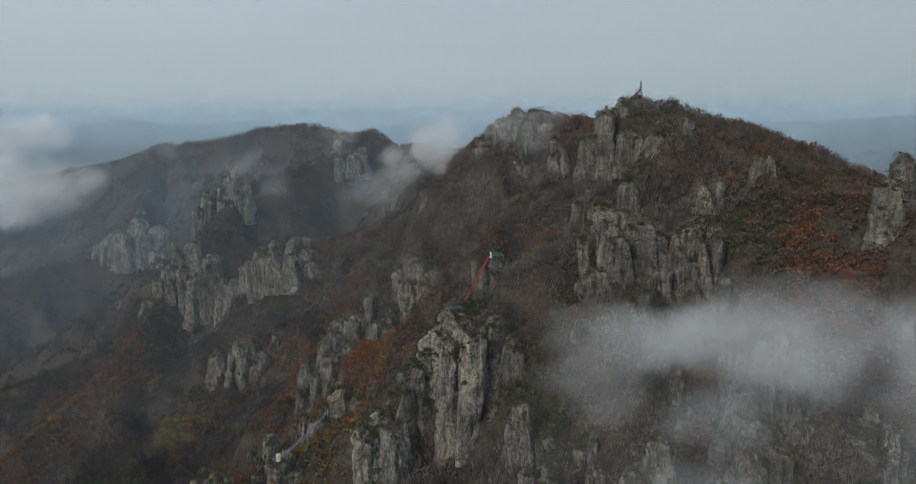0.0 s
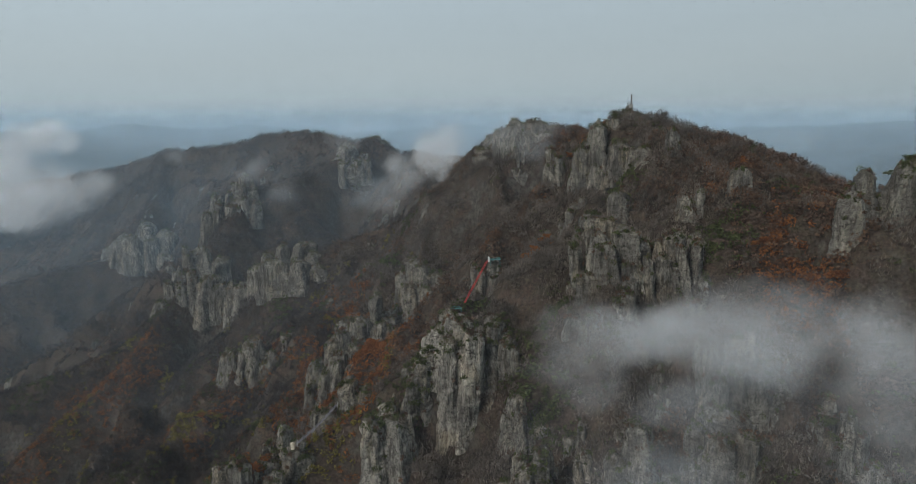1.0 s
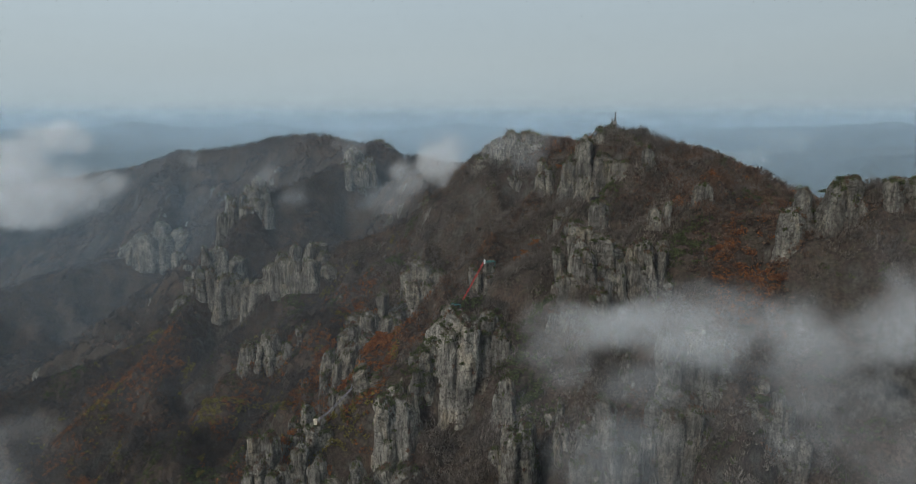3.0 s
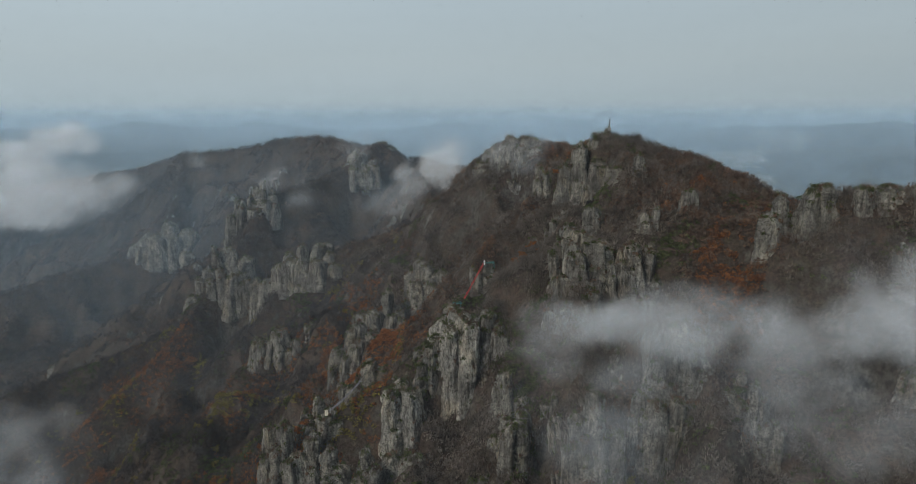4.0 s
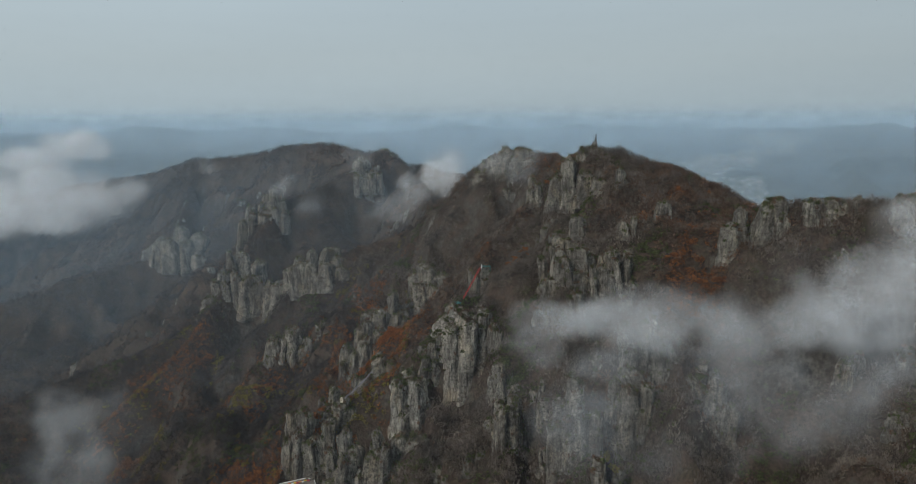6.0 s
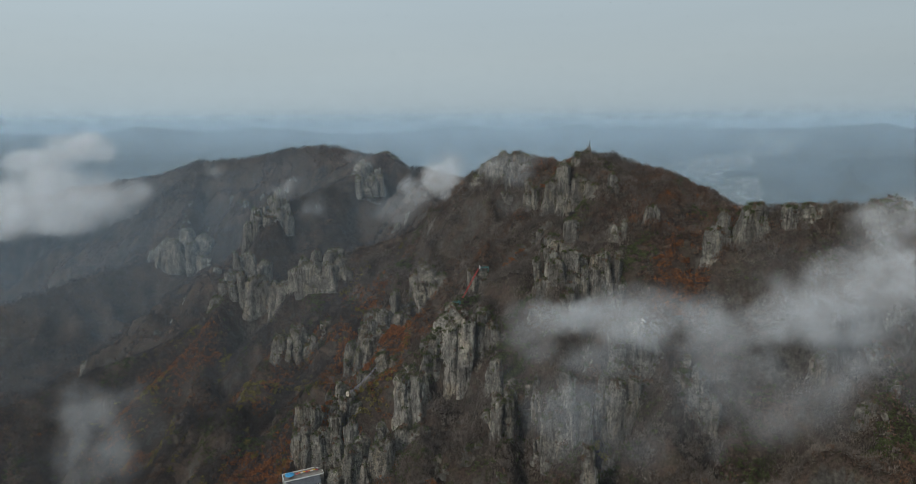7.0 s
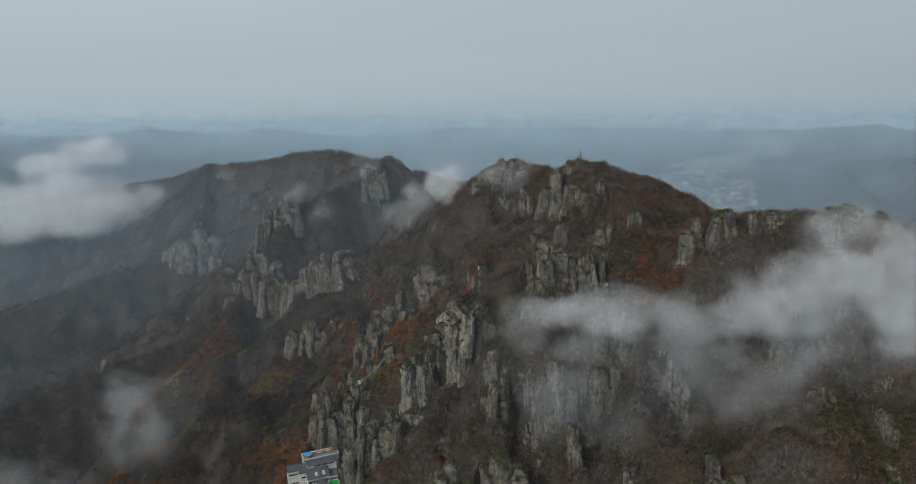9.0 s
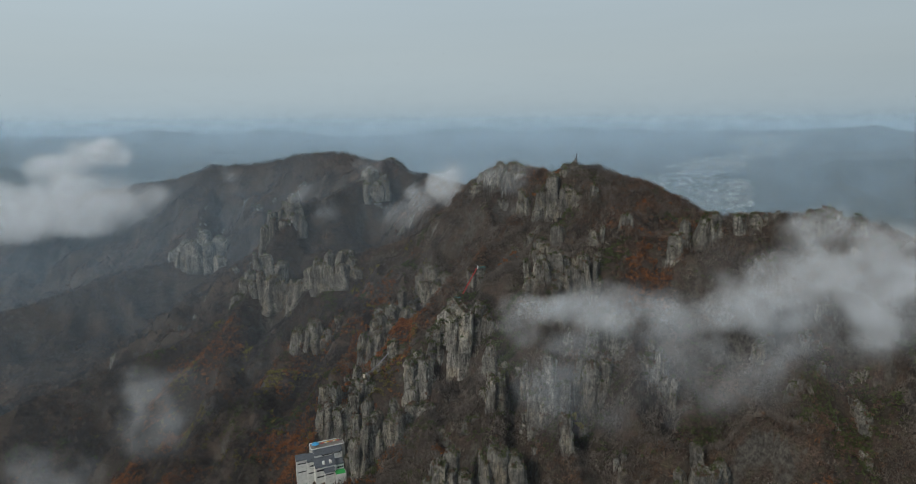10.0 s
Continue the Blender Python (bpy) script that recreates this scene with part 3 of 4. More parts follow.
# the summit cliffs
crag(104, 640, 288, 32, 26, 90, 4, 20, 0.6, jag=0.3, front=0.3)
crag(148, 630, 318, 62, 30, 96, 4, 21, 0.4, "dark seamed cliff below the summit", jag=0.5, front=0.35, sheer=0.7, dome=0.35)
crag(172, 655, 326, 26, 18, 40, 3, 66, 0.2, jag=0.3, front=0.4)
crag(186, 656, 333, 22, 18, 28, 3, 22)
crag(188, 523, 310, 13, 12, 14, 1, 23, label="smooth pale boulder on the skyline ridge", dome=0.6)
crag(174, 540, 292, 30, 20, 38, 4, 24, 0.3)
crag(210, 438, 281, 12, 8, 7, 3, 25)
crag(176, 435, 264, 14, 10, 16, 2, 26, dome=0.4)
crag(134, 481, 258, 13, 12, 30, 1, 27, dome=0.3)
crag(84, 806, 321, 104, 40, 84, 7, 28, jag=0.3, front=0.5)
# far spurs
crag(-238, 1290, 283, 110, 50, 104, 5, 29, jag=0.6, sheer=1.0, dome=0.4)
crag(-204, 1490, 290, 70, 40, 50, 4, 30)
crag(-386, 1102, 232, 46, 36, 74, 3, 31, jag=0.5, sheer=1.0, dome=0.4)
crag(-420, 1080, 200, 60, 30, 50, 5, 32)
crag(-414, 910, 135, 11, 10, 16, 1, 33, label="pale boulder balanced on a crag", dome=0.5)
crag(-404, 912, 128, 84, 50, 100, 5, 34, 0.1, jag=0.6, sheer=1.0, dome=0.4)
crag(-440, 896, 78, 60, 40, 70, 4, 64, 0.4, jag=0.6, sheer=1.0, dome=0.4)
crag(-268, 872, 140, 146, 40, 74, 9, 35, 0.3, jag=0.6, sheer=0.8, dome=0.4)
crag(-745, 1416, 94, 140, 60, 86, 6, 36, jag=0.6, sheer=1.0, dome=0.4)
crag(-258, 702, 57, 76, 26, 42, 5, 37, jag=0.6)
# the eastern ridge
crag(257, 366, 280, 20, 14, 32, 2, 38, 0.4, jag=0.2)
crag(281, 361, 290, 28, 14, 38, 2, 67, 0.05, "square-cut pale cliff under the pines of the eastern ridge", jag=0.08, sheer=0.3)
crag(334, 348, 292, 66, 7, 11, 10, 39, 0.03, "low broken cliff band along the eastern ridge", jag=0.08, sheer=0.15)
crag(402, 336, 299, 44, 20, 20, 5, 40, jag=0.3)
# the face below the eastern ridge
crag(146, 284, 158, 38, 28, 48, 4, 41)
crag(165, 310, 194, 46, 22, 40, 7, 42)
crag(203, 282, 162, 50, 26, 62, 7, 43, jag=0.6)
crag(300, 306, 184, 92, 26, 66, 9, 44)
crag(350, 324, 196, 50, 26, 56, 5, 45)
crag(94, 264, 156, 32, 24, 54, 4, 46, jag=0.7)
crag(93, 258, 164, 10, 9, 14, 1, 47, dome=0.5)
crag(39, 290, 132, 20, 18, 24, 2, 48, dome=0.4)
crag(42, 300, 112, 30, 22, 56, 3, 49)
crag(35, 338, 143, 15, 14, 26, 2, 50)
crag(106, 216, 118, 11, 10, 36, 1, 51, label="single pale rock needle among the trees")
crag(42, 204, 95, 50, 22, 40, 4, 52, 0.3)
crag(-14, 204, 86, 34, 22, 40, 3, 53, 0.3)
crag(216, 168, 106, 44, 26, 60, 4, 54)
crag(300, 212, 76, 26, 20, 40, 2, 55)
crag(316, 246, 118, 25, 18, 36, 3, 56)
crag(384, 222, 130, 60, 28, 60, 4, 57)
crag(352, 180, 72, 30, 20, 40, 3, 58)


def clear_of_rock(x, y, margin):
    ok = np.ones(len(x), bool)
    for cx, cy, a, b in CRAGS:
        ok &= ((x - cx) / (a + margin)) ** 2 + ((y - cy) / (b + margin)) ** 2 > 1
    return ok


# smaller outcrops strewn over the rocky ground
rng = random.Random(5)
made = 0
while made < 170:
    x, y = rng.uniform(-800, 480), rng.uniform(150, 1600)
    if x < -260 and y < 1000 or abs(x) > (y + 346) * 0.72 or rng.random() < y / 2400:
        continue
    z = ground_z(np.array([x, x, x]), np.array([y, y - 14, y + 14]))
    slope = (z[2] - z[1]) / 28
    if slope < 0.5 or vnoise(x / 120, y / 120, 0, 77) < -0.1 or not clear_of_rock(np.array([x]), np.array([y]), 4)[0]:
        continue
    h = rng.uniform(6, 20)
    crag(x, y, float(z[0]) + h * rng.uniform(0.35, 0.62), rng.uniform(8, 26), rng.uniform(7, 13), h + 6, rng.randint(2, 4), 100 + made, label="low grey rock outcrop among the trees", name="rock_outcrop")
    made += 1


CRAGS.append((-152, 298, 36, 30))       # the station's clearing


# ---------------------------------------------------------------- woods
def tufts(rs, places, heights, widths, count, size, thin, droop=0.0, low=0.25):
    """Loose triangles of twig or leaf that fill the crowns of many trees."""
    n = len(places)
    d = rs.normal(size=(n, count, 3))
    d /= np.linalg.norm(d, axis=2, keepdims=True)
    r = rs.uniform(0.35, 1.0, (n, count, 1)) ** 0.6
    lobes = 1 + 0.35 * np.sin(3 * np.arctan2(d[..., 1:2], d[..., 0:1]) + rs.uniform(0, 6.28, (n, 1, 1)))
    half = (heights * (1 - low) / 2)[:, None]
    centre = places[:, None, :] + np.stack([np.zeros_like(half), np.zeros_like(half), (heights * low)[:, None] + half], -1)
    off = d * r * np.stack([widths[:, None] * np.ones_like(half), widths[:, None] * np.ones_like(half), half], -1)
    off[..., :2] *= lobes
    mid = centre + off
    if thin:
        along = d * 0.6 + np.array([0, 0, 0.8]) + rs.normal(size=d.shape) * 0.3
    else:
        along = rs.normal(size=d.shape)
    along /= np.linalg.norm(along, axis=2, keepdims=True)
    side = np.cross(along, rs.normal(size=d.shape))
    side /= np.linalg.norm(side, axis=2, keepdims=True) + 1e-9
    s = size * rs.uniform(0.6, 1.4, (n, count, 1))
    wide = s * (0.2 if thin else 0.6)
    tri = np.stack([mid - along * s * 0.6 - side * wide, mid - along * s * 0.6 + side * wide, mid + along * s], 2)
    return tri.reshape(-1, 3)


def wood(name, material, rs, xy, tall, count, size, thin, label, low=0.2, slim=0.42):
    z = ground_z(xy[:, 0], xy[:, 1])
    heights = rs.uniform(0.65, 1.25, len(xy)) * tall
    widths = heights * slim * rs.uniform(0.8, 1.25, len(xy))
    verts = tufts(rs, np.stack([xy[:, 0], xy[:, 1], z - 0.4], -1), heights, widths, count, size, thin, low=low)
    ob = mesh_object(name, verts, np.arange(len(verts)).reshape(-1, 3), material)
    return tagged(ob, label, "trees", kind="stuff")


rs = np.random.RandomState(4)


def strew(number, x0, x1, y0, y1, keep):
    x, y = rs.uniform(x0, x1, number), rs.uniform(y0, y1, number)
    z0, z1, z2, z3 = ground_z(x - 6, y), ground_z(x + 6, y), ground_z(x, y - 6), ground_z(x, y + 6)
    slope = np.hypot(z1 - z0, z3 - z2) / 12
    ok = (np.abs(x) < (y + 346) * 0.76 + 30) & (slope < rs.uniform(1.2, 2.2, number)) & keep(x, y) & clear_of_rock(x, y, -3)
    return np.stack([x[ok], y[ok]], -1)


def patch(x, y, size, seed):
    return fbm(x / size, y / size, 0.5, 3, seed)


near_all = strew(125000, -800, 520, 60, 880, lambda x, y: x > -9999)
p = patch(near_all[:, 0], near_all[:, 1], 75, 31) + rs.uniform(-0.45, 0.45, len(near_all))
q = patch(near_all[:, 0], near_all[:, 1], 50, 33) + rs.uniform(-0.3, 0.3, len(near_all))
west = near_all[:, 0] < -60
slope_band = west & (near_all[:, 0] > -290) & (near_all[:, 1] < 780)      # the warm slope west of the spur
kind = np.where(p > np.where(slope_band, 0.08, np.where(west, 0.62, 0.95)), 2, np.where(p > np.where(west, 0.12, 0.3), 1, 0))
kind = np.where((q > 0.5) & (kind == 0), 4, kind)
kind = np.where((q < -0.6) & west, 3, kind)
crest = np.full(len(near_all), 1e9)      # distance from the rocky crest of the spur, where dwarf pines grow
for cx, cy in ((22, 420), (4, 412), (-14, 400), (-34, 390), (-54, 382), (-74, 384), (-96, 388), (-14, 440), (10, 455), (110, 420), (140, 410)):
    crest = np.minimum(crest, np.hypot(near_all[:, 0] - cx, near_all[:, 1] - cy))
kind = np.where((crest < 20) & (q > -0.12), 4, kind)
# the western side, where the wood takes the twigs painted as shaded
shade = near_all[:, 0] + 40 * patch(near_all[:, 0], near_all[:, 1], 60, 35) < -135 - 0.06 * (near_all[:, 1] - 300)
wood("shaded_wood", BARE_SHADED, rs, near_all[(kind == 0) & shade], 8.5, 24, 1.45, True, "leafless wood filling the western valley, its shade put into the colour")
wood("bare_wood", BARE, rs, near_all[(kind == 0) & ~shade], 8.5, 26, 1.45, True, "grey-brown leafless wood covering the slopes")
wood("russet_wood", RUSSET, rs, near_all[kind == 1], 7.5, 17, 1.15, False, "russet late autumn wood on the slopes")
wood("orange_wood", ORANGE, rs, near_all[kind == 2], 7.5, 26, 0.85, False, "orange autumn trees in the gullies")
wood("yellow_wood", YELLOW, rs, near_all[kind == 3], 6.0, 18, 1.0, False, "yellow-green trees low in the valley")
wood("pine_wood", PINE, rs, near_all[kind == 4], 5.5, 18, 1.0, False, "dark green pines scattered over the rocks", 0.3, 0.5)
far_all = strew(90000, -1750, 900, 880, 1950, lambda x, y: x > -9999)
p = patch(far_all[:, 0], far_all[:, 1], 110, 41) + rs.uniform(-0.25, 0.25, len(far_all))
# the far ridge uses the twigs with shade in their colour too
wood("far_bare_wood", BARE_SHADED, rs, far_all[p < 0.3], 10, 10, 2.6, True, "grey-brown leafless wood on the far ridge")
wood("far_russet_wood", RUSSET, rs, far_all[p >= 0.3], 8, 9, 2.0, False, "russet wood on the far slopes")


ledge = np.array(LEDGES)
for low, high, nm, mat, lab in ((0.0, 0.42, "pine_scrub", PINE, "dark green dwarf pines rooted in the rocks"), (0.42, 0.75, "rock_scrub", BARE, "leafless scrub in clefts of the rocks"),
                                (0.75, 1.0, "russet_scrub", RUSSET, "russet scrub on rock ledges")):
    at = ledge[(ledge[:, 3] >= low) & (ledge[:, 3] < high)]
    hts = rs.uniform(1.8, 4.6, len(at)) * np.where(at[:, 1] > 560, 1.35, 1.0)
    vv = tufts(rs, at[:, :3] - [0, 0, 0.8], hts, hts * rs.uniform(0.45, 0.8, len(at)), 36, 0.75, nm == "rock_scrub", low=0.05)
    tagged(mesh_object(nm, vv, np.arange(len(vv)).reshape(-1, 3), mat), lab, "shrubs", kind="stuff")


# ---------------------------------------------------------------- mist and haze
def cloud(x, y, z, w, d, h, material, slices=7, seed=0, tilt=0.0, label="white cloud drifting before the slope"):
    """A body of mist as a stack of thin scattering layers."""
    ys = np.linspace(-0.55, 0.55, slices)
    verts, faces = [], []
    r = random.Random(seed)
    for i, v in enumerate(ys):
        k = len(verts)
        t = r.uniform(-0.06, 0.06)
        for a, b in ((-1, -1), (1, -1), (1, 1), (-1, 1)):
            verts.append((a * w / 2, v * d / 2 + t * a * d / 2, b * h / 2))
        faces.append((k, k + 1, k + 2, k + 3))
    ob = mesh_object("cloud", verts, faces, material)
    ob.location, ob.rotation_euler = (x, y, z), (radians(-14), radians(-tilt), 0)
    return tagged(ob, label, "cloud", kind="stuff")


MIST = mist_material("mist", 0.15, 44, (0.8, 0.83, 0.86), floor=0.45)
PUFF = mist_material("cloud_puff", 0.21, 50, (0.86, 0.885, 0.91), floor=0.5)
THIN = mist_material("thin_mist", 0.05, 36, (0.78, 0.82, 0.86), floor=0.44)
VEIL = mist_material("mist_veil", 0.012, 60, (0.76, 0.81, 0.86), floor=0.6)
DENSE = mist_material("dense_cloud", 0.22, 120, (0.92, 0.94, 0.96), floor=0.75)
n = 0
for x, y, z, w, d, h, m, tilt in (
    (112, 268, 206, 190, 50, 90, MIST, -4), (185, 266, 202, 220, 50, 100, MIST, 0), (62, 270, 192, 110, 40, 80, THIN, 30), (140, 262, 182, 200, 40, 80, THIN, 0),
    (150, 270, 222, 170, 40, 60, THIN, 0), (245, 262, 204, 170, 50, 80, THIN, 8), (400, 248, 192, 170, 50, 110, THIN, 10), (230, 256, 178, 190, 40, 80, THIN, 0),
    (290, 262, 208, 260, 60, 140, MIST, 18), (345, 254, 246, 240, 60, 180, PUFF, 30), (425, 252, 238, 260, 60, 200, PUFF, 0), (350, 250, 196, 240, 50, 140, THIN, 20),
    (70, 262, 202, 170, 50, 90, MIST, 14), (300, 244, 190, 480, 60, 300, VEIL, 0), (150, 236, 150, 420, 50, 220, VEIL, 0), (420, 240, 170, 360, 60, 260, VEIL, 0),
    (300, 246, 158, 220, 40, 110, THIN, 25), (92, 230, 146, 130, 26, 130, THIN, 50), (215, 228, 138, 190, 26, 120, THIN, -30), (345, 255, 282, 130, 40, 90, THIN, 30),
    (400, 250, 268, 190, 50, 90, MIST, -10), (130, 222, 112, 190, 24, 90, VEIL, 0), (460, 235, 200, 200, 60, 120, THIN, 0),
    (-20, 860, 284, 150, 60, 130, PUFF, 60), (-85, 870, 240, 210, 60, 100, MIST, 40), (-130, 905, 215, 160, 50, 80, THIN, 35), (112, 770, 298, 150, 40, 110, THIN, 30), (60, 775, 300, 120, 40, 90, THIN, 40),
    (-275, 940, 216, 130, 50, 110, THIN, 50), (-213, 1225, 290, 220, 50, 110, THIN, 20), (-620, 1350, 245, 260, 60, 120, THIN, 0), (-360, 1050, 245, 180, 50, 80, THIN, 20),
    (-335, 300, 84, 170, 50, 190, THIN, -50), (-352, 296, 96, 130, 40, 120, THIN, -30), (-310, 300, 92, 220, 40, 130, VEIL, 20), (-440, 250, 36, 240, 60, 130, THIN, 0),
):
    n += 1
    cloud(x, y, z, w, d, h, m, 16 if m is PUFF else 12, n, tilt)
cloud(-1230, 1700, 140, 860, 160, 330, DENSE, 16, 50, 0, "bank of white cloud against the far ridge")
cloud(-1500, 1720, 110, 760, 160, 320, DENSE, 16, 51, 0, "bank of white cloud against the far ridge")
cloud(-1400, 2090, 275, 440, 120, 220, DENSE, 16, 52, 0, "small white cloud above the haze")
cloud(-1560, 2090, 220, 420, 120, 200, DENSE, 16, 53, 0, "small white cloud above the haze")

for y, a in ((60, 0.006), (170, 0.007), (280, 0.008), (400, 0.010), (560, 0.016), (720, 0.021), (880, 0.03), (1040, 0.035), (1200, 0.04), (1370, 0.042), (1550, 0.045), (1750, 0.055)):
    ob = mesh_object("haze_layer", [(-2600, y, -260), (2600, y, -260), (2600, y + 60, 520), (-2600, y + 60, 520)], [(0, 1, 2, 3)], haze_material(a, 160, 460, NEAR_HAZE if y < 800 else FAR_HAZE))
    tagged(ob, "thin bluish haze in the valley air", "haze", kind="stuff")
for i in range(24):
    y = 2120 + 112 * i
    ob = mesh_object("haze_layer", [(-5000, y, -260), (5000, y, -260), (5000, y + 60, 520), (-5000, y + 60, 520)], [(0, 1, 2, 3)], haze_material(0.11 if i < 4 else 0.065 if i < 16 else 0.15, 300, 450, FAR_HAZE))
    tagged(ob, "thin bluish haze over the far country", "haze", kind="stuff")


# ---------------------------------------------------------------- single trees
def part(name, bm, material, parent, label=""):
    me = bpy.data.meshes.new(name)
    bm.to_mesh(me)
    bm.free()
    me.materials.append(material)
    ob = new(name, me)
    ob.parent = parent
    if label:
        ob["label"] = label
    return ob


def tube(bm, a, b, r0, r1, sides=6):
    a, b = Vector(a), Vector(b)
    q = (b - a).to_track_quat("Z", "Y").to_matrix().to_4x4()
    bmesh.ops.create_cone(bm, cap_ends=True, segments=sides, radius1=r0, radius2=r1, depth=(b - a).length, matrix=Matrix.Translation((a + b) / 2) @ q)


def box(bm, x0, x1, y0, y1, z0, z1):
    m = Matrix.Translation(((x0 + x1) / 2, (y0 + y1) / 2, (z0 + z1) / 2)) @ Matrix.Diagonal((x1 - x0, y1 - y0, z1 - z0, 1))
    return bmesh.ops.create_cube(bm, size=1, matrix=m)["verts"]


def tree(name, label, category, group, leaf, tall, wide, seed, flat=False):
    """A tapered trunk with limbs and a crown of loose leaf clumps."""
    rng = random.Random(seed)
    r = np.random.RandomState(seed)
    base = tagged(new(name), label, category, group)
    bm = bmesh.new()
    bend = Vector((rng.uniform(-0.12, 0.12) * tall, rng.uniform(-0.12, 0.12) * tall, 0))
    mid, top = Vector((0, 0, tall * 0.45)) + bend * 0.4, Vector((0, 0, tall * 0.9)) + bend
    tube(bm, (0, 0, -1), mid, tall * 0.035, tall * 0.025)
    tube(bm, mid, top, tall * 0.025, tall * 0.008)
    ends = []
    for i in range(9):
        a = rng.uniform(0, 6.28)
        at = mid.lerp(top, rng.uniform(0, 0.95))
        end = at + Vector((math.cos(a) * wide * rng.uniform(0.5, 1), math.sin(a) * wide * rng.uniform(0.5, 1), tall * rng.uniform(0.0, 0.12 if flat else 0.22)))
        tube(bm, at, end, tall * 0.012, tall * 0.004, 5)
        ends.append(end)
    part("trunk", bm, BARK, base)
    ends = np.array([tuple(e) for e in ends + [top]])
    hs = r.uniform(0.5, 1.0, len(ends)) * tall * (0.34 if flat else 0.4)
    vv = tufts(r, ends - np.stack([0 * hs, 0 * hs, hs * 0.5], -1), hs, wide * r.uniform(0.32, 0.55, len(ends)), 44, tall * 0.075, False, low=0.0)
    mesh_object("crown", vv, np.arange(len(vv)).reshape(-1, 3), leaf, base)
    return base


def plant(kinds, places, sink=0.3):
    rng = random.Random(len(places))
    for i, place in enumerate(places):
        x, y = place[:2]
        z = surface_z(x, y)
        k = kinds[i % len(kinds)]
        m = pose(x, y, z - sink, 0, 0, rng.uniform(0, 360))
        if k.location.length < 1e-6:
            k.matrix_basis = m
            k["label"] = k["label"]
        else:
            copy_thing(k, m)


PINES = [tree("pine_tree", "dark green spreading pine on a bare rock crest", "pine", "pines on the crests", PINE, t, w, 60 + i, True)
         for i, (t, w) in enumerate(((7.5, 5.0), (6.0, 4.0), (5.0, 4.2)))]
plant(PINES, [(390, 330, 298), (284, 364), (275, 367), (404, 330, 298), (396, 336, 298), (326, 351), (418, 330, 297), (430, 326, 297), (331, 351),
              (158, 655, 314), (166, 650, 312), (142, 660, 300), (196, 540, 300), (214, 560, 292), (-343, 1602, 320), (-330, 1598, 320), (-12, 384, 172), (-16, 388, 170),
              (-6, 380, 172), (-20, 396, 164), (-26, 390, 152), (-46, 360, 122), (-52, 358, 122), (-40, 372, 128), (-58, 366, 118), (-66, 376, 112), (-60, 384, 120), (-30, 378, 148), (-36, 380, 146), (-24, 382, 150), (-44, 366, 124), (-54, 370, 122), (2, 384, 176), (8, 386, 177), (-4, 390, 175), (34, 396, 170), (-80, 402, 122), (-92, 404, 120),
              (-44, 330, 74), (-96, 322, 80), (22, 392, 176), (206, 276, 160), (200, 286, 160), (150, 290, 156), (100, 258, 156), (44, 300, 122), (112, 398, 244), (96, 404, 244)])
OAKS = [tree("maple_tree", "orange-leaved autumn tree among grey leafless wood", "tree", "orange autumn trees", ORANGE, t, w, 80 + i)
        for i, (t, w) in enumerate(((8.5, 4.6), (7.0, 4.2), (9.5, 5.2)))]
plant(OAKS, [(204, 384), (222, 352), (236, 350), (46, 496), (50, 492), (58, 478), (64, 474), (-92, 352), (-86, 350), (-94, 344), (-136, 378), (-142, 372),
             (-143, 279), (-26, 262), (-20, 258), (-190, 420), (-196, 412), (-184, 428), (74, 500), (80, 506), (88, 510), (120, 640), (230, 480), (236, 470), (-170, 520), (-176, 530), (-160, 545), (-128, 470), (-134, 462), (-120, 480), (-112, 500), (-106, 508), (-150, 440), (-156, 432), (-90, 540), (-84, 548), (-96, 532), (-20, 560), (-14, 568), (-26, 552), (40, 560), (46, 566), (-210, 400), (-204, 390), (-216, 394), (-110, 340), (-100, 338)])
CRIMSON = foliage_material("crimson_leaves", (0.07, 0.012, 0.012), (0.12, 0.02, 0.018), (0.17, 0.03, 0.024), 5)
plant([tree("crimson_tree", "dark crimson autumn tree beside the station", "tree", "crimson trees", CRIMSON, 7.0, 3.8, 97)], [(-180, 300), (-184, 290)])
YELLOWS = [tree("yellow_tree", "yellow-green tree low in the valley wood", "tree", "yellow trees", YELLOW, 8.0, 4.2, 90)]
plant(YELLOWS, [(-300, 560), (-310, 548), (-286, 540), (-322, 600), (-270, 500), (-332, 580), (-250, 470), (118, 262), (124, 256)])


# ---------------------------------------------------------------- summit monument
STEEL = paint("weathered_steel", (0.16, 0.155, 0.15), 0.55, 0.3)
CONCRETE = paint("stained_concrete", (0.36, 0.35, 0.33), 0.85)
monument = tagged(new("summit_monument"), "tall tapering grey metal monument on the rocky summit", "monument")
monument.location = (185.5, 655, 332.5)
bm = bmesh.new()
box(bm, -1.7, 1.7, -1.7, 1.7, -2.5, 0.4)
box(bm, -1.2, 1.2, -1.2, 1.2, 0.4, 1.0)
part("plinth", bm, CONCRETE, monument)
bm = bmesh.new()
tube(bm, (0, 0, 1.0), (0, 0, 10.2), 0.85, 0.7, 6)
part("shaft", bm, STEEL, monument)
bm = bmesh.new()
tube(bm, (0, 0, 10.2), (0, 0, 11.8), 0.75, 0.25, 6)
part("finial", bm, STEEL, monument)
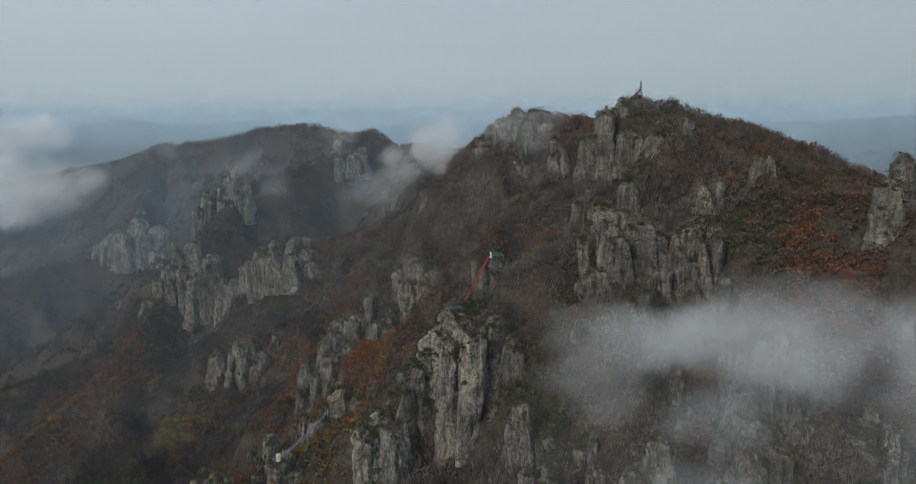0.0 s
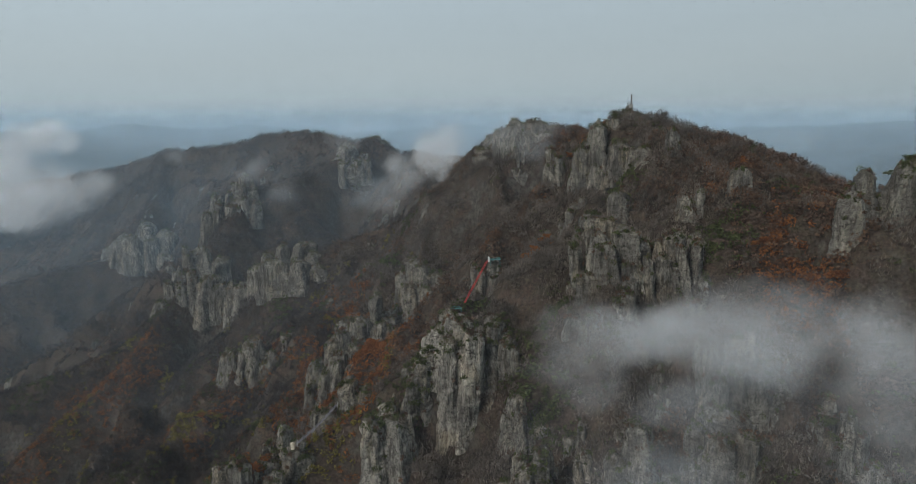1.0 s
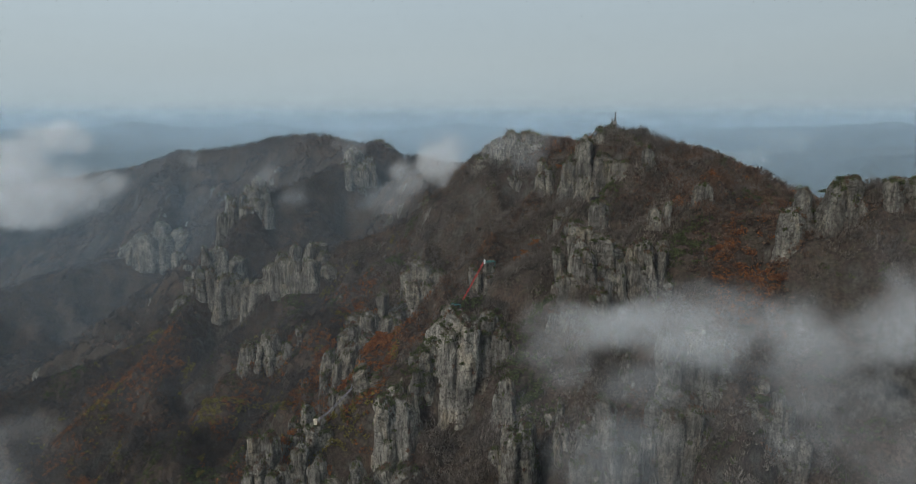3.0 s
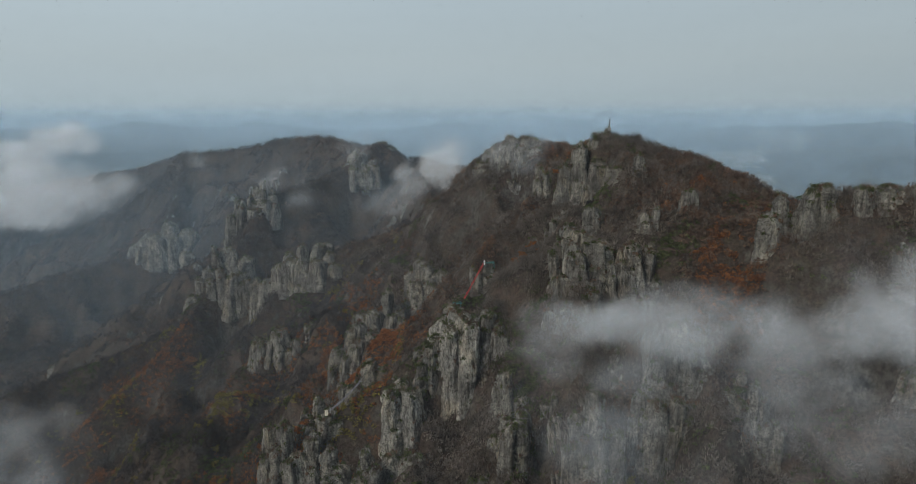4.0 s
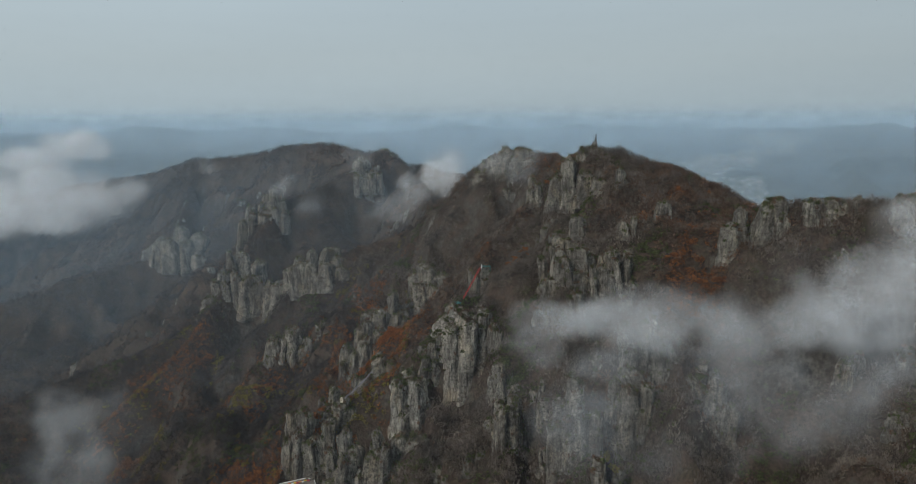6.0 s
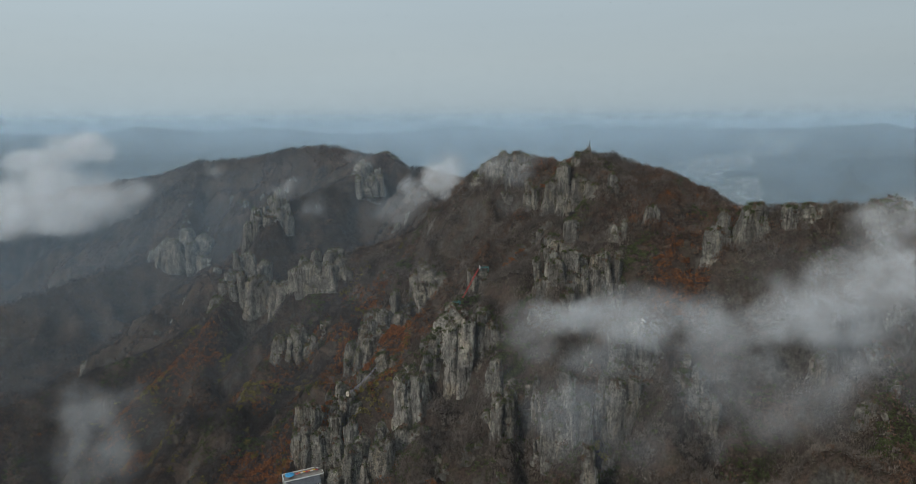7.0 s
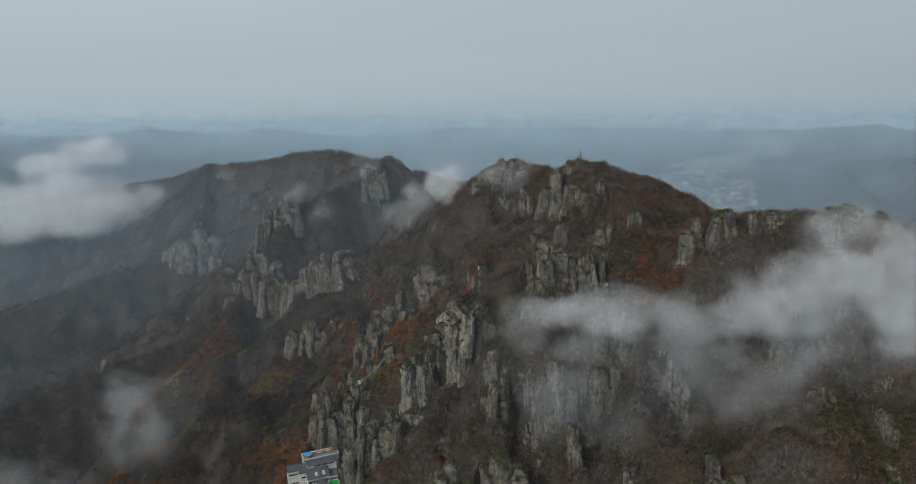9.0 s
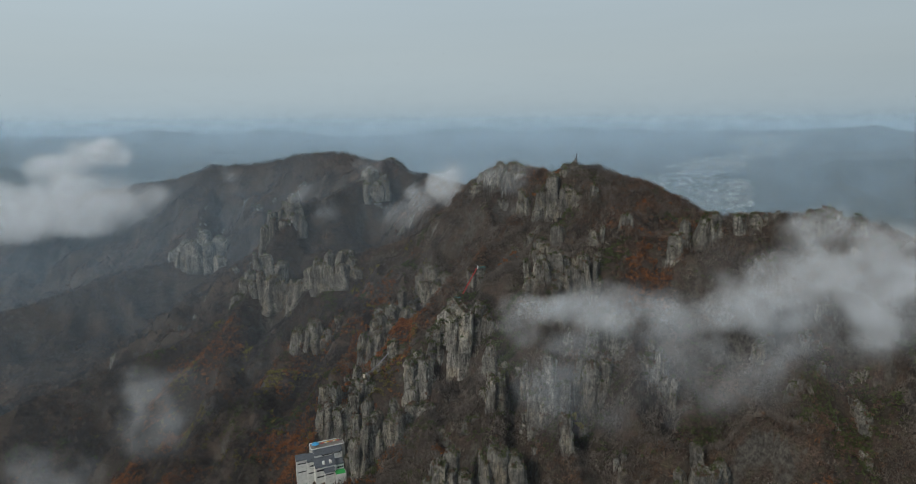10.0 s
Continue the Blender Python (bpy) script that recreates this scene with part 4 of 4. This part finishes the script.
for i in range(3):
    a = radians(90 + 120 * i)
    bm = bmesh.new()
    tube(bm, (math.cos(a) * 1.15, math.sin(a) * 1.15, 0.4), (math.cos(a) * 0.75, math.sin(a) * 0.75, 5.5), 0.12, 0.09, 5)
    part("strut", bm, STEEL, monument)

# ---------------------------------------------------------------- red stairway
RED = paint("red_paint", (0.42, 0.045, 0.04), 0.55)
WHITE = paint("white_paint", (0.72, 0.72, 0.7), 0.6)
TEAL = paint("teal_paint", (0.05, 0.16, 0.15), 0.6)
stair_low, stair_top = Vector((5.0, 463.5, 169.0)), Vector((24.0, 482.0, 199.5))
stairway = tagged(new("red_stairway"), "steep red steel stairway climbing a rock pinnacle", "stairway")
stairway.location = stair_low
run = stair_top - stair_low
across = Vector((run.y, -run.x, 0)).normalized() * 0.75
for sgn in (-1, 1):
    bm = bmesh.new()
    tube(bm, across * sgn, run + across * sgn, 0.22, 0.22, 4)
    part("stringer", bm, RED, stairway)
    for up in (0.55, 1.1):
        bm = bmesh.new()
        tube(bm, across * sgn + Vector((0, 0, up)), run + across * sgn + Vector((0, 0, up)), 0.09, 0.09, 4)
        part("handrail", bm, RED, stairway)
    bm = bmesh.new()
    tube(bm, (0, 0, 0), (0, 0, 1.15), 0.07, 0.07, 4)
    post = part("post", bm, RED, stairway)
    for i in range(20):
        p = post if i == 0 else new("post", post.data)
        p.parent = stairway
        p.location = across * sgn + run * (i / 19)
bm = bmesh.new()
box(bm, -0.75, 0.75, -0.16, 0.16, -0.03, 0.03)
bmesh.ops.rotate(bm, verts=bm.verts, matrix=Matrix.Rotation(math.atan2(-run.x, run.y), 3, "Z"))
tread = part("tread", bm, RED, stairway)
for i in range(110):
    t = tread if i == 0 else new("tread", tread.data)
    t.parent = stairway
    t.location = run * ((i + 0.5) / 110)


def platform(x, y, z, w, d, turn, label):
    base = tagged(new("viewing_platform"), label, "platform")
    base.matrix_basis = pose(x, y, z, 0, 0, turn)
    bm = bmesh.new()
    box(bm, -w / 2, w / 2, -d / 2, d / 2, -0.2, 0)
    part("deck", bm, TEAL, base)
    for sx in (-1, 1):
        for sy in (-1, 1):
            bm = bmesh.new()
            box(bm, sx * w / 2 - 0.12, sx * w / 2 + 0.12, sy * d / 2 - 0.12, sy * d / 2 + 0.12, -5, 1.2)
            part("post", bm, TEAL, base)
    for hgt in (0.45, 0.8, 1.15):
        for sy in (-1, 1):
            bm = bmesh.new()
            box(bm, -w / 2, w / 2, sy * d / 2 - 0.06, sy * d / 2 + 0.06, hgt - 0.07, hgt + 0.07)
            part("rail", bm, TEAL, base)
    return base


platform(31, 487, 200, 9, 4, 10, "dark teal railed platform at the head of the red stairway")
platform(-2, 464, 164, 8, 4, 15, "dark teal railed landing at the foot of the red stairway")
hut = tagged(new("white_booth"), "small white booth with a pitched top beside the stairway", "booth")
hut.location = (25.5, 484.5, 199.5)
bm = bmesh.new()
box(bm, -0.7, 0.7, -0.7, 0.7, -1, 2.4)
part("wall", bm, WHITE, hut)
bm = bmesh.new()
tube(bm, (0, 0, 2.4), (0, 0, 3.8), 1.05, 0.05, 4)
part("roof", bm, WHITE, hut)

# ---------------------------------------------------------------- suspension footbridge
PALE = paint("pale_violet_paint", (0.22, 0.205, 0.235), 0.6)
bridge = tagged(new("suspension_footbridge"), "narrow grey suspension footbridge strung between two crags", "footbridge")
low_end, high_end = Vector((-112, 370, 95)), Vector((-88, 392, 113))
bridge.location = low_end
span = high_end - low_end
side = Vector((span.y, -span.x, 0)).normalized()


def on_bridge(t, off, up):
    return span * t + side * off + Vector((0, 0, up - 2.6 * 4 * t * (1 - t) * 0.6))


for sgn in (-1, 1):
    for up in (0.1, 0.6, 1.3):
        bm = bmesh.new()
        for i in range(16):
            tube(bm, on_bridge(i / 16, sgn * 0.8, up), on_bridge((i + 1) / 16, sgn * 0.8, up), 0.12, 0.12, 4)
        part("cable", bm, PALE, bridge)
    for i in range(25):
        bm = bmesh.new()
        tube(bm, on_bridge(i / 24, sgn * 0.8, 0), on_bridge(i / 24, sgn * 0.8, 1.3), 0.07, 0.07, 4)
        part("hanger", bm, PALE, bridge)
    for t in (0.0, 1.0):
        bm = bmesh.new()
        tube(bm, on_bridge(t, sgn * 0.95, -2), on_bridge(t, sgn * 0.95, 3.2), 0.22, 0.2, 6)
        part("pylon", bm, CONCRETE, bridge)
bm = bmesh.new()
box(bm, -0.75, 0.75, -0.28, 0.28, -0.05, 0.05)
bmesh.ops.rotate(bm, verts=bm.verts, matrix=Matrix.Rotation(math.atan2(-span.x, span.y), 3, "Z"))
plank = part("plank", bm, PALE, bridge)
for i in range(48):
    b = plank if i == 0 else new("plank", plank.data)
    b.parent = bridge
    b.location = on_bridge((i + 0.5) / 48, 0, 0.05)
shelter = tagged(new("bridge_shelter"), "small cream shelter at the lower end of the footbridge", "shelter")
shelter.location = (-114.5, 368, 94)
CREAM = paint("cream_paint", (0.6, 0.52, 0.4), 0.7)
bm = bmesh.new()
box(bm, -1.2, 1.2, -1.0, 1.0, -2, 2.1)
part("wall", bm, CREAM, shelter)
bm = bmesh.new()
tube(bm, (0, 0, 2.1), (0, 0, 3.2), 2.0, 0.2, 4)
part("roof", bm, CREAM, shelter)

# ---------------------------------------------------------------- cable car station
WALL = paint("white_render", (0.66, 0.65, 0.61), 0.8, size=4)
SLATE = paint("slate_grey_roof", (0.085, 0.092, 0.105), 0.7, size=3)
GREEN = paint("green_deck_paint", (0.03, 0.33, 0.07), 0.6)
GLASS = paint("dark_window_glass", (0.02, 0.022, 0.026), 0.15)
BLUE = paint("blue_canvas", (0.05, 0.3, 0.56), 0.7)
PAVE = paint("terrace_paving", (0.24, 0.22, 0.2), 0.85)
station = tagged(new("cable_car_station"), "white stepped hillside station with slate-grey roofs and a terrace", "building")
station.matrix_basis = pose(-156, 302, 3, 0, 0, 24) @ Matrix.Diagonal((0.95, 0.95, 0.82, 1))


def block(name, x0, x1, y0, y1, z0, z1, mat, parent=None, label=""):
    bm = bmesh.new()
    box(bm, x0, x1, y0, y1, z0, z1)
    bmesh.ops.bevel(bm, geom=bm.edges[:], offset=0.08, segments=1, affect="EDGES")
    return part(name, bm, mat, parent or station, label)


def shed_roof(x0, x1, y0, y1, z_front, z_back, mat=None):
    """A single-pitch roof with thickness and overhang."""
    bm = bmesh.new()
    vs = box(bm, x0 - 0.5, x1 + 0.5, y0 - 0.7, y1 + 0.3, -0.25, 0.25)
    for v in vs:
        v.co.z += z_front + (z_back - z_front) * (v.co.y - y0) / (y1 - y0)
    return part("roof", bm, mat or SLATE, station)


def windows(x0, x1, y, z0, z1, count):
    gap = (x1 - x0) / count
    for i in range(count):
        w = block("window", x0 + i * gap + 0.15, x0 + (i + 1) * gap - 0.15, y - 0.1, y + 0.15, z0, z1, GLASS)
        bm = bmesh.new()
        box(bm, x0 + i * gap, x0 + (i + 1) * gap, y - 0.28, y + 0.05, z0 - 0.3, z0 - 0.08)
        part("sill", bm, WALL, w)


block("wall", -6, 27, 4, 12, -24, 29, WALL)
shed_roof(-6, 27, 4, 12, 29.2, 32.5)
block("wall", -27, -15, 5, 13, -24, 26, WALL)
shed_roof(-27, -15, 5, 13, 26.2, 29.5)
block("wall", -15, -6, 2, 13, -24, 23, WALL)
shed_roof(-15, -6, 2, 13, 23.2, 28.5)
block("wall", -8, 16, -9, 4, -26, 19, WALL)
shed_roof(-8, 16, -9, 4, 19.2, 25.5)
block("wall", 2, 13, -13, -9, -28, 12, WALL)
shed_roof(2, 13, -13, -9, 12.2, 16)
block("wall", 16, 26, -6, 4, -26, 16, WALL)
shed_roof(16, 26, -6, 4, 16.2, 18.5)
block("wall", 14, 26, -18, -6, -34, 8, WALL)
block("green_deck", 14.3, 25.7, -17.7, -6.2, 8.02, 8.2, GREEN)
for x0, x1, y0, y1 in ((14, 26, -18, -17.7), (14, 14.3, -17.7, -6), (25.7, 26, -17.7, -6)):
    block("parapet", x0, x1, y0, y1, 8, 8.9, WALL)
block("terrace", -8, 32, 12.4, 28, -20, 33, CONCRETE)
block("paving", -7.6, 31.6, 12.8, 27.6, 33.02, 33.2, PAVE)
for x0, x1, y0, y1 in ((-8, 32, 12.4, 12.8), (-8, 32, 27.6, 28), (-8, -7.6, 12.8, 27.6), (31.6, 32, 12.8, 27.6)):
    block("parapet", x0, x1, y0, y1, 33, 34.1, WHITE)
windows(-26, -16, 5, 20, 21.8, 3)
windows(-26, -16, 5, 8, 9.6, 3)
windows(-13, -8, 2, 15, 17.5, 2)
windows(-14, -7, 2, 5, 7, 3)
windows(-7, 15, -9, 13, 15.5, 6)
windows(-7, 1.5, -9, 4, 6.2, 3)
windows(3, 12, -13, 7.5, 9.6, 3)
windows(17, 25, -6, 10, 12.5, 4)
windows(2, 25, 4, 26.2, 28.0, 7)
for x in (2.5, 10.5):
    bm = bmesh.new()
    tube(bm, (x, -7.5, 21.2), (x, -2.5, 22.2), 1.7, 1.7, 14)
    part("dormer", bm, WALL, station)


def parasol(x, y, z, r, tall, mat, label):
    base = tagged(new("parasol"), label, "parasol", "terrace parasols")
    base.matrix_basis = station.matrix_basis @ pose(x, y, z)
    bm = bmesh.new()
    tube(bm, (0, 0, 0), (0, 0, tall), 0.07, 0.06, 6)
    part("pole", bm, STEEL, base)
    bm = bmesh.new()
    bmesh.ops.create_cone(bm, cap_ends=True, segments=8, radius1=r, radius2=0.1, depth=r * 0.6, matrix=Matrix.Translation((0, 0, tall)))
    part("canopy", bm, mat, base)


parasol(-2.0, 17.5, 33.2, 4.9, 6.2, BLUE, "large bright blue canopy on the station terrace")
cloths = [paint("red_canvas", (0.5, 0.06, 0.08), 0.7), paint("yellow_canvas", (0.65, 0.42, 0.04), 0.7), WHITE, paint("orange_canvas", (0.6, 0.2, 0.05), 0.7)]
names = ["red", "yellow", "white", "orange"]
for i in range(9):
    parasol(6 + i * 2.5, 20.5 + 1.2 * (i % 2), 33.2, 1.6, 2.4, cloths[(i * 3) % 4], f"{names[(i * 3) % 4]} parasol standing open on the terrace")
parasol(29, 24, 33.2, 2.5, 3.2, WHITE, "white tent canopy on the station terrace")

# footpath below the station
line = [(-214, 262), (-204, 270), (-194, 276), (-184, 284), (-176, 288), (-166, 286)]
fine = [(line[i][0] + (line[i + 1][0] - line[i][0]) * k / 6, line[i][1] + (line[i + 1][1] - line[i][1]) * k / 6) for i in range(len(line) - 1) for k in range(6)]
verts, faces = [], []
for i, (px, py) in enumerate(fine[:-1]):
    qx, qy = fine[i + 1]
    ln = math.hypot(qx - px, qy - py)
    nx, ny = -(qy - py) / ln * 1.3, (qx - px) / ln * 1.3
    top = max(float(ground_z(px + nx, py + ny)), float(ground_z(px - nx, py - ny))) + 0.5
    verts += [(px + nx, py + ny, top), (px - nx, py - ny, top), (px - nx, py - ny, top - 2.5), (px + nx, py + ny, top - 2.5)]
for i in range(len(fine) - 2):
    for k in range(4):
        faces.append((i * 4 + k, i * 4 + (k + 1) % 4, i * 4 + 4 + (k + 1) % 4, i * 4 + 4 + k))
tagged(mesh_object("footpath", verts, faces, paint("path_gravel", (0.3, 0.27, 0.23), 0.95)), "pale gravel footpath winding below the station", "path", kind="structure")
